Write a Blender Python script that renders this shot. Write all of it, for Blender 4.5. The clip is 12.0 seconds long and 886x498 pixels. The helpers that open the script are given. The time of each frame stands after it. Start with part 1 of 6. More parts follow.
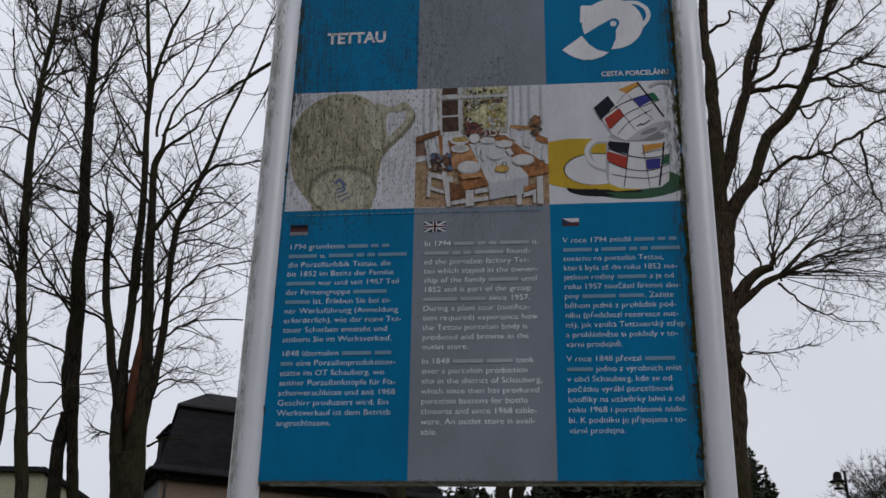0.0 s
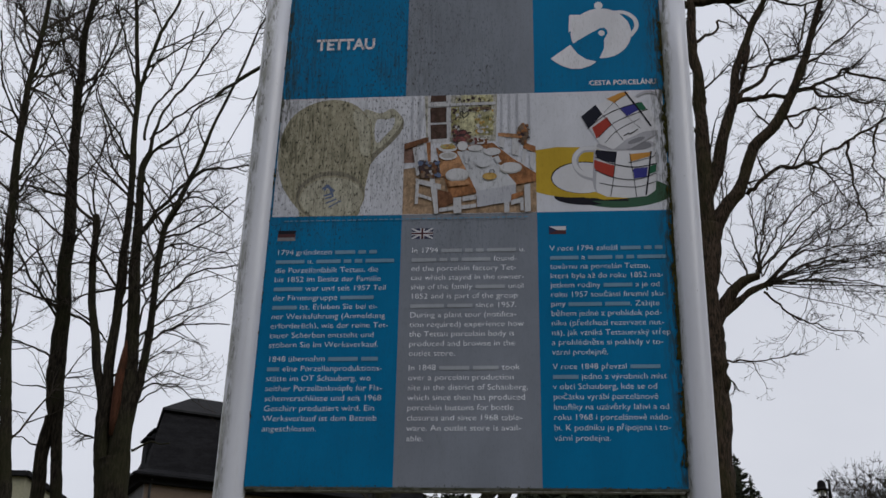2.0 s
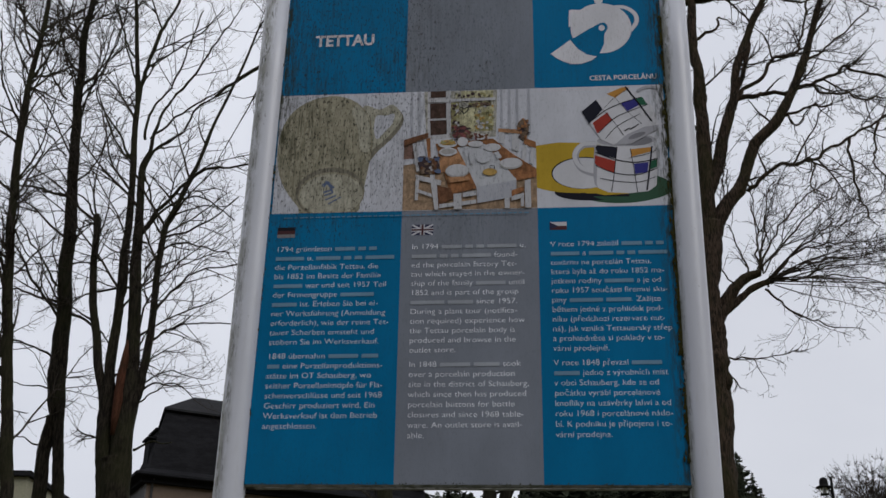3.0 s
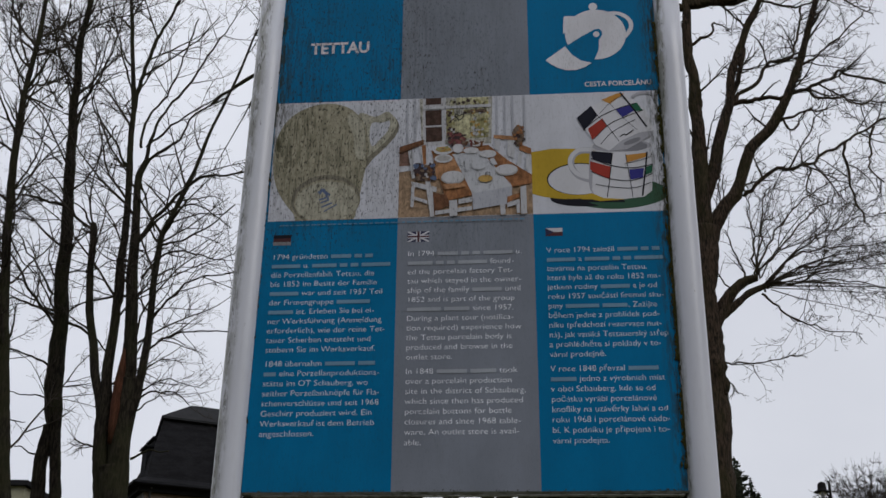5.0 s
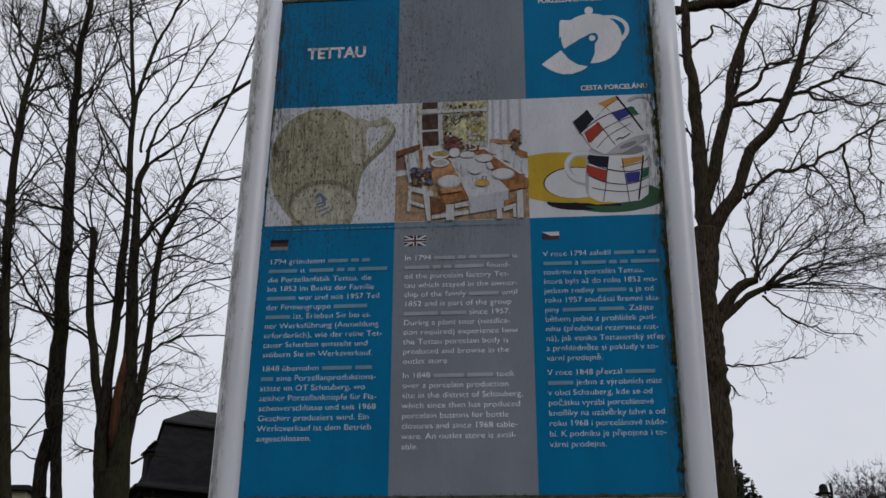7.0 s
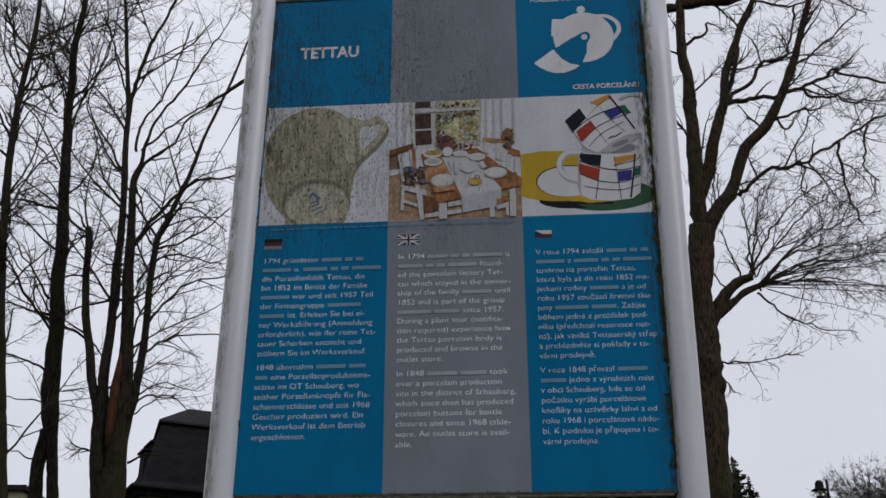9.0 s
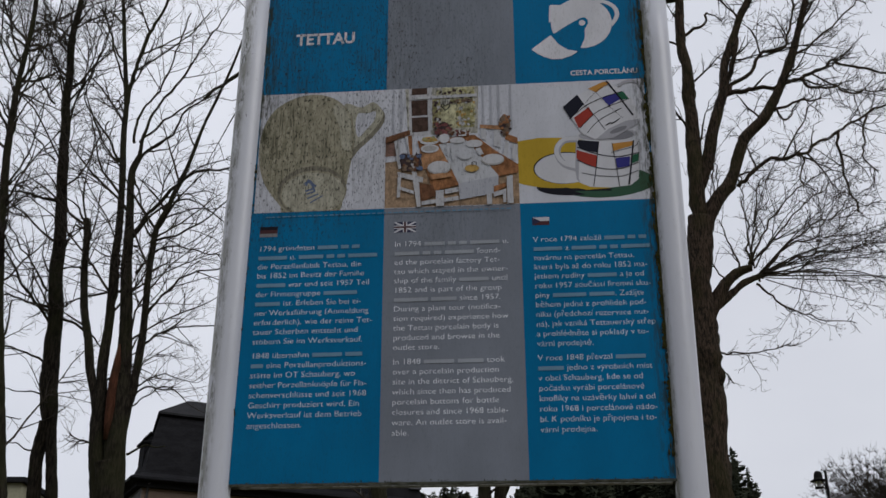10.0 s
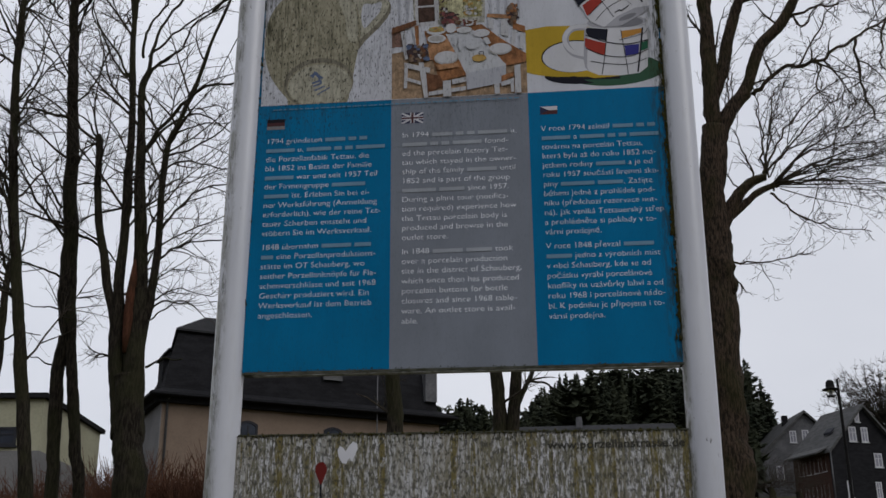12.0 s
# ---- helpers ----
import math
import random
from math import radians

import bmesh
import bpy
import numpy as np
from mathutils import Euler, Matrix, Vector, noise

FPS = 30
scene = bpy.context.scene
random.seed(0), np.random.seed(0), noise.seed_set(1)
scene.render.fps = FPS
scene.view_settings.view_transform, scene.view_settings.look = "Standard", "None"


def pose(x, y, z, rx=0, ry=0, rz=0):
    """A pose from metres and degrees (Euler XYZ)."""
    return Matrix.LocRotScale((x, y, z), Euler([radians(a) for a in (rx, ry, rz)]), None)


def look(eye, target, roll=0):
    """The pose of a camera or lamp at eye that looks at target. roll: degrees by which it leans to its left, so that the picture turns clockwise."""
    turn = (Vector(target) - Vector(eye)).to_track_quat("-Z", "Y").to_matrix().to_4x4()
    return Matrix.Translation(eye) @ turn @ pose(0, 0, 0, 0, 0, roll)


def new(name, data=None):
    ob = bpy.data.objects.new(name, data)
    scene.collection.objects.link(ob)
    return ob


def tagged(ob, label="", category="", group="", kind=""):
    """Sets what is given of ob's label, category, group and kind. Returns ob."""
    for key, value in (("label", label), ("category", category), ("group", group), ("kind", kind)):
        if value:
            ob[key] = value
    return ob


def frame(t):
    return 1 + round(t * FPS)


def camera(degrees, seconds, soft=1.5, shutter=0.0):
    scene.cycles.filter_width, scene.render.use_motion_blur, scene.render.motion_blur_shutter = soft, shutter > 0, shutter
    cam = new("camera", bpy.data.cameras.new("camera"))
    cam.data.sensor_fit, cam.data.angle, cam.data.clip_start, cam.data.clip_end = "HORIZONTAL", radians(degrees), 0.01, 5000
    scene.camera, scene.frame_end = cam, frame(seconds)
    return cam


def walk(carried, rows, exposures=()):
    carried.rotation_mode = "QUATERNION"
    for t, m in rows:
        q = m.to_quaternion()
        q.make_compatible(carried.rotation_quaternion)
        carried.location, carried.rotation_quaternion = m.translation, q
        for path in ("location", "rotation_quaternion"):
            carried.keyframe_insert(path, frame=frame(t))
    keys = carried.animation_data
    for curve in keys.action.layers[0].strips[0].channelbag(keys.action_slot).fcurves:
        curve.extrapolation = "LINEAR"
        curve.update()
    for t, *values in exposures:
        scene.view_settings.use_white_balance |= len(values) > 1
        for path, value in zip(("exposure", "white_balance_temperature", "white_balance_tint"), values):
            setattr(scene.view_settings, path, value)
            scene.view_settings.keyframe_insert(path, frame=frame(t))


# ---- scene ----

# ---- camera ----
cam = camera(43.7, 12.0, soft=1.55)

PATH = [
    (0, (0.142, -2.494, 1.729), (-0.032, -0.67, 2.531), 0.8),
    (0.5, (0.135, -2.491, 1.728), (-0.027, -0.671, 2.54), 0.9),
    (1, (0.133, -2.487, 1.728), (-0.023, -0.666, 2.54), 0.8),
    (1.5, (0.143, -2.494, 1.729), (-0.009, -0.674, 2.543), 0.7),
    (2, (0.143, -2.502, 1.728), (-0.008, -0.681, 2.54), 1.0),
    (2.5, (0.141, -2.498, 1.727), (-0.011, -0.677, 2.54), 1.0),
    (3, (0.144, -2.489, 1.727), (-0.009, -0.667, 2.537), 0.8),
    (5, (0.146, -2.49, 1.727), (-0.001, -0.672, 2.548), 0.4),
    (5.5, (0.149, -2.491, 1.728), (0.002, -0.673, 2.548), 0.4),
    (6, (0.151, -2.488, 1.726), (0.004, -0.669, 2.544), 0.4),
    (6.5, (0.154, -2.493, 1.729), (0.005, -0.675, 2.55), 0.2),
    (7, (0.156, -2.493, 1.728), (0.008, -0.678, 2.554), 0.2),
    (9, (0.164, -2.504, 1.724), (0.023, -0.687, 2.547), -0.1),
    (9.5, (0.164, -2.491, 1.722), (0.023, -0.67, 2.537), -0.0),
    (10, (0.168, -2.481, 1.722), (0.028, -0.657, 2.532), -0.2),
    (10.5, (0.167, -2.467, 1.721), (0.029, -0.642, 2.526), -0.2),
    (11, (0.167, -2.459, 1.719), (0.035, -0.633, 2.522), -0.2),
    (11.5, (0.173, -2.459, 1.701), (0.042, -0.621, 2.478), -0.7),
    (11.8, (0.183, -2.457, 1.675), (0.032, -0.595, 2.388), -0.7),
    (12, (0.179, -2.459, 1.662), (0.009, -0.583, 2.331), -0.5),
]
walk(cam, [(t, look(eye, target, roll)) for t, eye, target, roll in PATH])

# ---- sky and light: an even overcast day ----
world = bpy.data.worlds.new("overcast_sky")
scene.world = world
world.use_nodes = True
wn, wl = world.node_tree.nodes, world.node_tree.links
wn.clear()
w_out, w_bg = wn.new("ShaderNodeOutputWorld"), wn.new("ShaderNodeBackground")
w_sky = wn.new("ShaderNodeTexSky")
w_sky.sky_type, w_sky.sun_disc = "NISHITA", False
w_sky.sun_elevation, w_sky.sun_rotation = radians(38.1), radians(128.4)
w_co, w_cloud, w_ramp = wn.new("ShaderNodeTexCoord"), wn.new("ShaderNodeTexNoise"), wn.new("ShaderNodeValToRGB")
w_map = wn.new("ShaderNodeMapping")
w_map.inputs["Scale"].default_value = (1.0, 1.0, 2.2)
w_cloud.inputs["Scale"].default_value, w_cloud.inputs["Detail"].default_value = 1.6, 5
w_ramp.color_ramp.elements[0].position, w_ramp.color_ramp.elements[0].color = 0.25, (0.56, 0.585, 0.665, 1)
w_ramp.color_ramp.elements[1].position, w_ramp.color_ramp.elements[1].color = 0.75, (0.78, 0.80, 0.87, 1)
w_mix = wn.new("ShaderNodeMix")
w_mix.data_type = "RGBA"
w_mix.inputs[0].default_value = 0.995
wl.new(w_co.outputs["Generated"], w_map.inputs["Vector"])
wl.new(w_map.outputs["Vector"], w_cloud.inputs["Vector"])
wl.new(w_cloud.outputs["Fac"], w_ramp.inputs["Fac"])
wl.new(w_sky.outputs["Color"], w_mix.inputs[6])
wl.new(w_ramp.outputs["Color"], w_mix.inputs[7])
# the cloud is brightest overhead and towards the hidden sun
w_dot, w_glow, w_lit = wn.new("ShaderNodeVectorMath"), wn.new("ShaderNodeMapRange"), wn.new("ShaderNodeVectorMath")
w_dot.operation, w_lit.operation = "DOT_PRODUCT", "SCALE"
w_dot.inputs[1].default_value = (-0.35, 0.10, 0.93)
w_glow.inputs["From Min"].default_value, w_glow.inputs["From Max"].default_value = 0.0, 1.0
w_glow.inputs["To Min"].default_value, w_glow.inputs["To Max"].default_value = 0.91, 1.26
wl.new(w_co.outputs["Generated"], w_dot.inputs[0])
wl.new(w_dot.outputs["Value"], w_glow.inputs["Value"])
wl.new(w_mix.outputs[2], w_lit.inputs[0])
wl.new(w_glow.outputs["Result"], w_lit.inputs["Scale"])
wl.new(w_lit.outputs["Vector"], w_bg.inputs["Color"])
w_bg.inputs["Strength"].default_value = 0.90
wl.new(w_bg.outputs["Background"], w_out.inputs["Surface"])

sun_lamp = bpy.data.lights.new("sun", "SUN")
sun_lamp.energy, sun_lamp.angle, sun_lamp.color = 0.95, radians(40), (1.0, 0.985, 0.965)
sun = new("sun", sun_lamp)
sun.matrix_world = look((24, -19, 24), (0, 0, 0))
scene.view_settings.exposure = 0.0

# ---- materials ----
def nodes_of(name):
    m = bpy.data.materials.new(name)
    m.use_nodes = True
    nt = m.node_tree
    return m, nt.nodes, nt.links, nt.nodes["Principled BSDF"]


def noise_at(n, l, scale, stretch=(1, 1, 1), detail=4, rough=0.55):
    """Noise over the place itself, in metres."""
    g, mp, t = n.new("ShaderNodeNewGeometry"), n.new("ShaderNodeMapping"), n.new("ShaderNodeTexNoise")
    mp.inputs["Scale"].default_value = stretch
    t.inputs["Scale"].default_value, t.inputs["Detail"].default_value, t.inputs["Roughness"].default_value = scale, detail, rough
    l.new(g.outputs["Position"], mp.inputs["Vector"])
    l.new(mp.outputs["Vector"], t.inputs["Vector"])
    return t.outputs["Fac"]


def spread(n, l, value, a, b, lo=0.0, hi=1.0):
    r = n.new("ShaderNodeMapRange")
    r.interpolation_type = "SMOOTHSTEP"
    r.inputs["From Min"].default_value, r.inputs["From Max"].default_value = a, b
    r.inputs["To Min"].default_value, r.inputs["To Max"].default_value = lo, hi
    l.new(value, r.inputs["Value"])
    return r.outputs["Result"]


def times(n, l, a, b, how="MULTIPLY"):
    m = n.new("ShaderNodeMath")
    m.operation, m.use_clamp = how, True
    for i, v in enumerate((a, b)):
        if isinstance(v, (int, float)):
            m.inputs[i].default_value = v
        else:
            l.new(v, m.inputs[i])
    return m.outputs["Value"]


def blend(n, l, fac, a, b):
    m = n.new("ShaderNodeMix")
    m.data_type = "RGBA"
    if isinstance(fac, (int, float)):
        m.inputs[0].default_value = fac
    else:
        l.new(fac, m.inputs[0])
    for i, v in ((6, a), (7, b)):
        if isinstance(v, tuple):
            m.inputs[i].default_value = (*v, 1)
        else:
            l.new(v, m.inputs[i])
    return m.outputs[2]


def bumped(n, l, bsdf, value, strength, distance):
    b = n.new("ShaderNodeBump")
    b.inputs["Strength"].default_value, b.inputs["Distance"].default_value = strength, distance
    l.new(value, b.inputs["Height"])
    l.new(b.outputs["Normal"], bsdf.inputs["Normal"])


def surface(name, a, b, scale=6.0, rough=0.8, bump=0.3, depth=0.01, stretch=(1, 1, 1), metal=0.0, fine=8.0):
    """Two tones mixed at two scales, with relief."""
    m, n, l, p = nodes_of(name)
    big = noise_at(n, l, scale, stretch)
    small = noise_at(n, l, scale * fine, stretch)
    mixed = times(n, l, spread(n, l, big, 0.35, 0.65, 0, 0.6), spread(n, l, small, 0.35, 0.68, 0, 0.45), "ADD")
    l.new(blend(n, l, mixed, a, b), p.inputs["Base Color"])
    p.inputs["Roughness"].default_value, p.inputs["Metallic"].default_value = rough, metal
    p.inputs["Specular IOR Level"].default_value = 0.08
    bumped(n, l, p, small, bump, depth)
    return m


def weathered(name, colour, amount=1.0, rough=0.5, fade=0.0, mottle=False):
    """Printed sheet: rain-run algae, dark specks, worst towards one side and under the heading."""
    m, n, l, p = nodes_of(name)
    g, sep = n.new("ShaderNodeNewGeometry"), n.new("ShaderNodeSeparateXYZ")
    l.new(g.outputs["Position"], sep.inputs["Vector"])
    side = spread(n, l, sep.outputs["X"], 0.26, -0.3, 0.14, 1.0)
    low = spread(n, l, sep.outputs["Z"], 2.72, 3.12, 0.10, 1.0)
    high = spread(n, l, sep.outputs["Z"], 3.34, 3.62, 1.0, 0.45)
    where = times(n, l, times(n, l, side, low), high)
    patch = spread(n, l, noise_at(n, l, 5.0, (1, 1, 0.6), 3), 0.34, 0.62, 0.25, 1.0)
    where = times(n, l, where, patch)
    runs = spread(n, l, noise_at(n, l, 40.0, (3.4, 1, 0.22), 5, 0.68), 0.46, 0.66)
    film = spread(n, l, noise_at(n, l, 42.0, (1.5, 1, 0.5), 4, 0.7), 0.40, 0.66)
    specks = spread(n, l, noise_at(n, l, 165.0, (1.5, 1, 0.50), 3, 0.6), 0.575, 0.610)
    dust = spread(n, l, noise_at(n, l, 7.0, (1, 1, 0.5), 6, 0.6), 0.3, 0.75, 0.86, 1.06)
    if mottle:
        dust = spread(n, l, noise_at(n, l, 60.0, (1, 1, 0.8), 6, 0.75), 0.32, 0.68, *((0.80, 1.18) if name.startswith("cream") else (0.55, 1.40)))
    worn = n.new("ShaderNodeVectorMath")
    worn.operation = "SCALE"
    worn.inputs[0].default_value = colour
    l.new(dust, worn.inputs["Scale"])
    base = blend(n, l, fade, worn.outputs["Vector"], (0.30, 0.30, 0.31))
    algae = times(n, l, times(n, l, film, where), 0.80 * amount)
    c = blend(n, l, algae, base, tuple(0.42 * v + g for v, g in zip(colour, (0.020, 0.018, 0.004))))
    streak = times(n, l, times(n, l, runs, where), 0.85 * amount)
    c = blend(n, l, streak, c, tuple(0.16 * v + g for v, g in zip(colour, (0.016, 0.015, 0.006))))
    dots = times(n, l, specks, times(n, l, spread(n, l, where, 0.0, 0.5, 0.10, 1.0), 0.85 * amount))
    c = blend(n, l, dots, c, (0.018, 0.018, 0.014))
    # algae creeping in from the upright edges
    edge = n.new("ShaderNodeMath")
    edge.operation = "ABSOLUTE"
    l.new(sep.outputs["X"], edge.inputs[0])
    upper = times(n, l, spread(n, l, sep.outputs["X"], -0.1, 0.1), spread(n, l, sep.outputs["Z"], 2.95, 3.25), "ADD")
    creep = times(n, l, times(n, l, upper, spread(n, l, edge.outputs["Value"], 0.452, 0.500)), spread(n, l, noise_at(n, l, 52.0, (2.0, 1, 0.35), 6, 0.75), 0.45, 0.57))
    c = blend(n, l, times(n, l, creep, 0.92), c, (0.026, 0.027, 0.010))
    l.new(c, p.inputs["Base Color"])
    p.inputs["Roughness"].default_value = rough
    p.inputs["Specular IOR Level"].default_value = 0.06
    bumped(n, l, p, noise_at(n, l, 160.0, (1, 1, 0.6), 3), 0.05, 0.001)
    return m


def overgrown_sheet():
    """White board almost hidden by algae that the rain has combed downwards."""
    m, n, l, p = nodes_of("algae_covered_sheet")
    g, sep = n.new("ShaderNodeNewGeometry"), n.new("ShaderNodeSeparateXYZ")
    l.new(g.outputs["Position"], sep.inputs["Vector"])
    white = blend(n, l, spread(n, l, noise_at(n, l, 9.0, (1, 1, 0.5), 5), 0.3, 0.7), (0.56, 0.56, 0.60), (0.38, 0.38, 0.37))
    film = spread(n, l, noise_at(n, l, 80.0, (1.7, 1, 0.34), 6, 0.75), 0.42, 0.53)
    film = times(n, l, film, spread(n, l, noise_at(n, l, 3.6, (2.4, 1, 0.35), 4, 0.6), 0.36, 0.56, 0.55, 1.0))
    c = blend(n, l, times(n, l, film, 0.90), white, (0.090, 0.081, 0.040))
    wash = spread(n, l, noise_at(n, l, 7.0, (2.0, 1, 0.15), 4, 0.6), 0.44, 0.66)
    c = blend(n, l, times(n, l, wash, 0.45), c, (0.130, 0.105, 0.030))
    moss = times(n, l, spread(n, l, noise_at(n, l, 10.0, (3.0, 1, 0.10), 5, 0.62), 0.52, 0.58), spread(n, l, noise_at(n, l, 90.0, (1, 1, 0.5), 4, 0.7), 0.38, 0.50))
    c = blend(n, l, times(n, l, moss, 0.88), c, (0.115, 0.088, 0.008))
    dark = spread(n, l, noise_at(n, l, 105.0, (1.3, 1, 0.65), 5, 0.7), 0.515, 0.545)
    rim = spread(n, l, sep.outputs["Z"], 2.06, 2.10, 0.72, 1.0)
    c = blend(n, l, times(n, l, times(n, l, dark, rim), 0.95), c, (0.016, 0.016, 0.009))
    l.new(c, p.inputs["Base Color"])
    p.inputs["Roughness"].default_value = 0.75
    bumped(n, l, p, film, 0.25, 0.002)
    return m


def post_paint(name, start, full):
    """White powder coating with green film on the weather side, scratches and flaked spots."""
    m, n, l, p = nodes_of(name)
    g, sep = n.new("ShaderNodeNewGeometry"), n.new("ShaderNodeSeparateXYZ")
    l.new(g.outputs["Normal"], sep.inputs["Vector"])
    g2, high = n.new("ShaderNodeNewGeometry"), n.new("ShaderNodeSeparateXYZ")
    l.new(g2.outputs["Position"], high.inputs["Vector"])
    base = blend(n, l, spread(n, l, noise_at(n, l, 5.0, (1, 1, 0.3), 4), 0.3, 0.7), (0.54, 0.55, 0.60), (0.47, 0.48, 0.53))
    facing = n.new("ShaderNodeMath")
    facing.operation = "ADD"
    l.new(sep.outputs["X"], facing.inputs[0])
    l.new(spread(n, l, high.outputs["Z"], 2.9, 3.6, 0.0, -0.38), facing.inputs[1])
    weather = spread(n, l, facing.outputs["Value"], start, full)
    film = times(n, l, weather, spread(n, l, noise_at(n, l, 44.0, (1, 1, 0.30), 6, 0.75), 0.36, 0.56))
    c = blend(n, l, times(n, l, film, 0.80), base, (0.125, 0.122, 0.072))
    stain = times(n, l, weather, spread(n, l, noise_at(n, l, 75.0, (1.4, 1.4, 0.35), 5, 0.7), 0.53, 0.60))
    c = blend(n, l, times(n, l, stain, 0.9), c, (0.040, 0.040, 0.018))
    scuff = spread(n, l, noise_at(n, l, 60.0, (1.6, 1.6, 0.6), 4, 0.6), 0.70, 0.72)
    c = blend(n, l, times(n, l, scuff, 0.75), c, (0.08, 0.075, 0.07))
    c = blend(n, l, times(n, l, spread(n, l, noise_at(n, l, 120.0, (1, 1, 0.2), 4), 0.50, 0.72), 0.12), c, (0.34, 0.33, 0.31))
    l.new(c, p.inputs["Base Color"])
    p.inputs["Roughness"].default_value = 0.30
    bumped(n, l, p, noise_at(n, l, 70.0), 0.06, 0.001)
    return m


def bark(name, a, b, moss, moss_amount=0.6):
    m, n, l, p = nodes_of(name)
    ridges = noise_at(n, l, 16.0, (2.2, 2.2, 0.45), 6, 0.65)
    c = blend(n, l, spread(n, l, ridges, 0.38, 0.64), a, b)
    green = times(n, l, spread(n, l, noise_at(n, l, 2.2, (1, 1, 0.6), 5), 0.42, 0.62), moss_amount)
    c = blend(n, l, green, c, moss)
    l.new(c, p.inputs["Base Color"])
    p.inputs["Roughness"].default_value = 0.95
    p.inputs["Specular IOR Level"].default_value = 0.1
    bumped(n, l, p, ridges, 0.9, 0.04)
    return m


def clear_glass(name, tint):
    m, n, l, p = nodes_of(name)
    p.inputs["Base Color"].default_value = (*tint, 1)
    p.inputs["Roughness"].default_value = 0.08
    p.inputs["Transmission Weight"].default_value = 1.0
    p.inputs["IOR"].default_value = 1.45
    return m


def window_pane(name):
    m, n, l, p = nodes_of(name)
    l.new(blend(n, l, spread(n, l, noise_at(n, l, 0.8), 0.35, 0.65), (0.012, 0.016, 0.026), (0.030, 0.036, 0.052)), p.inputs["Base Color"])
    p.inputs["Roughness"].default_value = 0.12
    p.inputs["Specular IOR Level"].default_value = 0.22
    return m


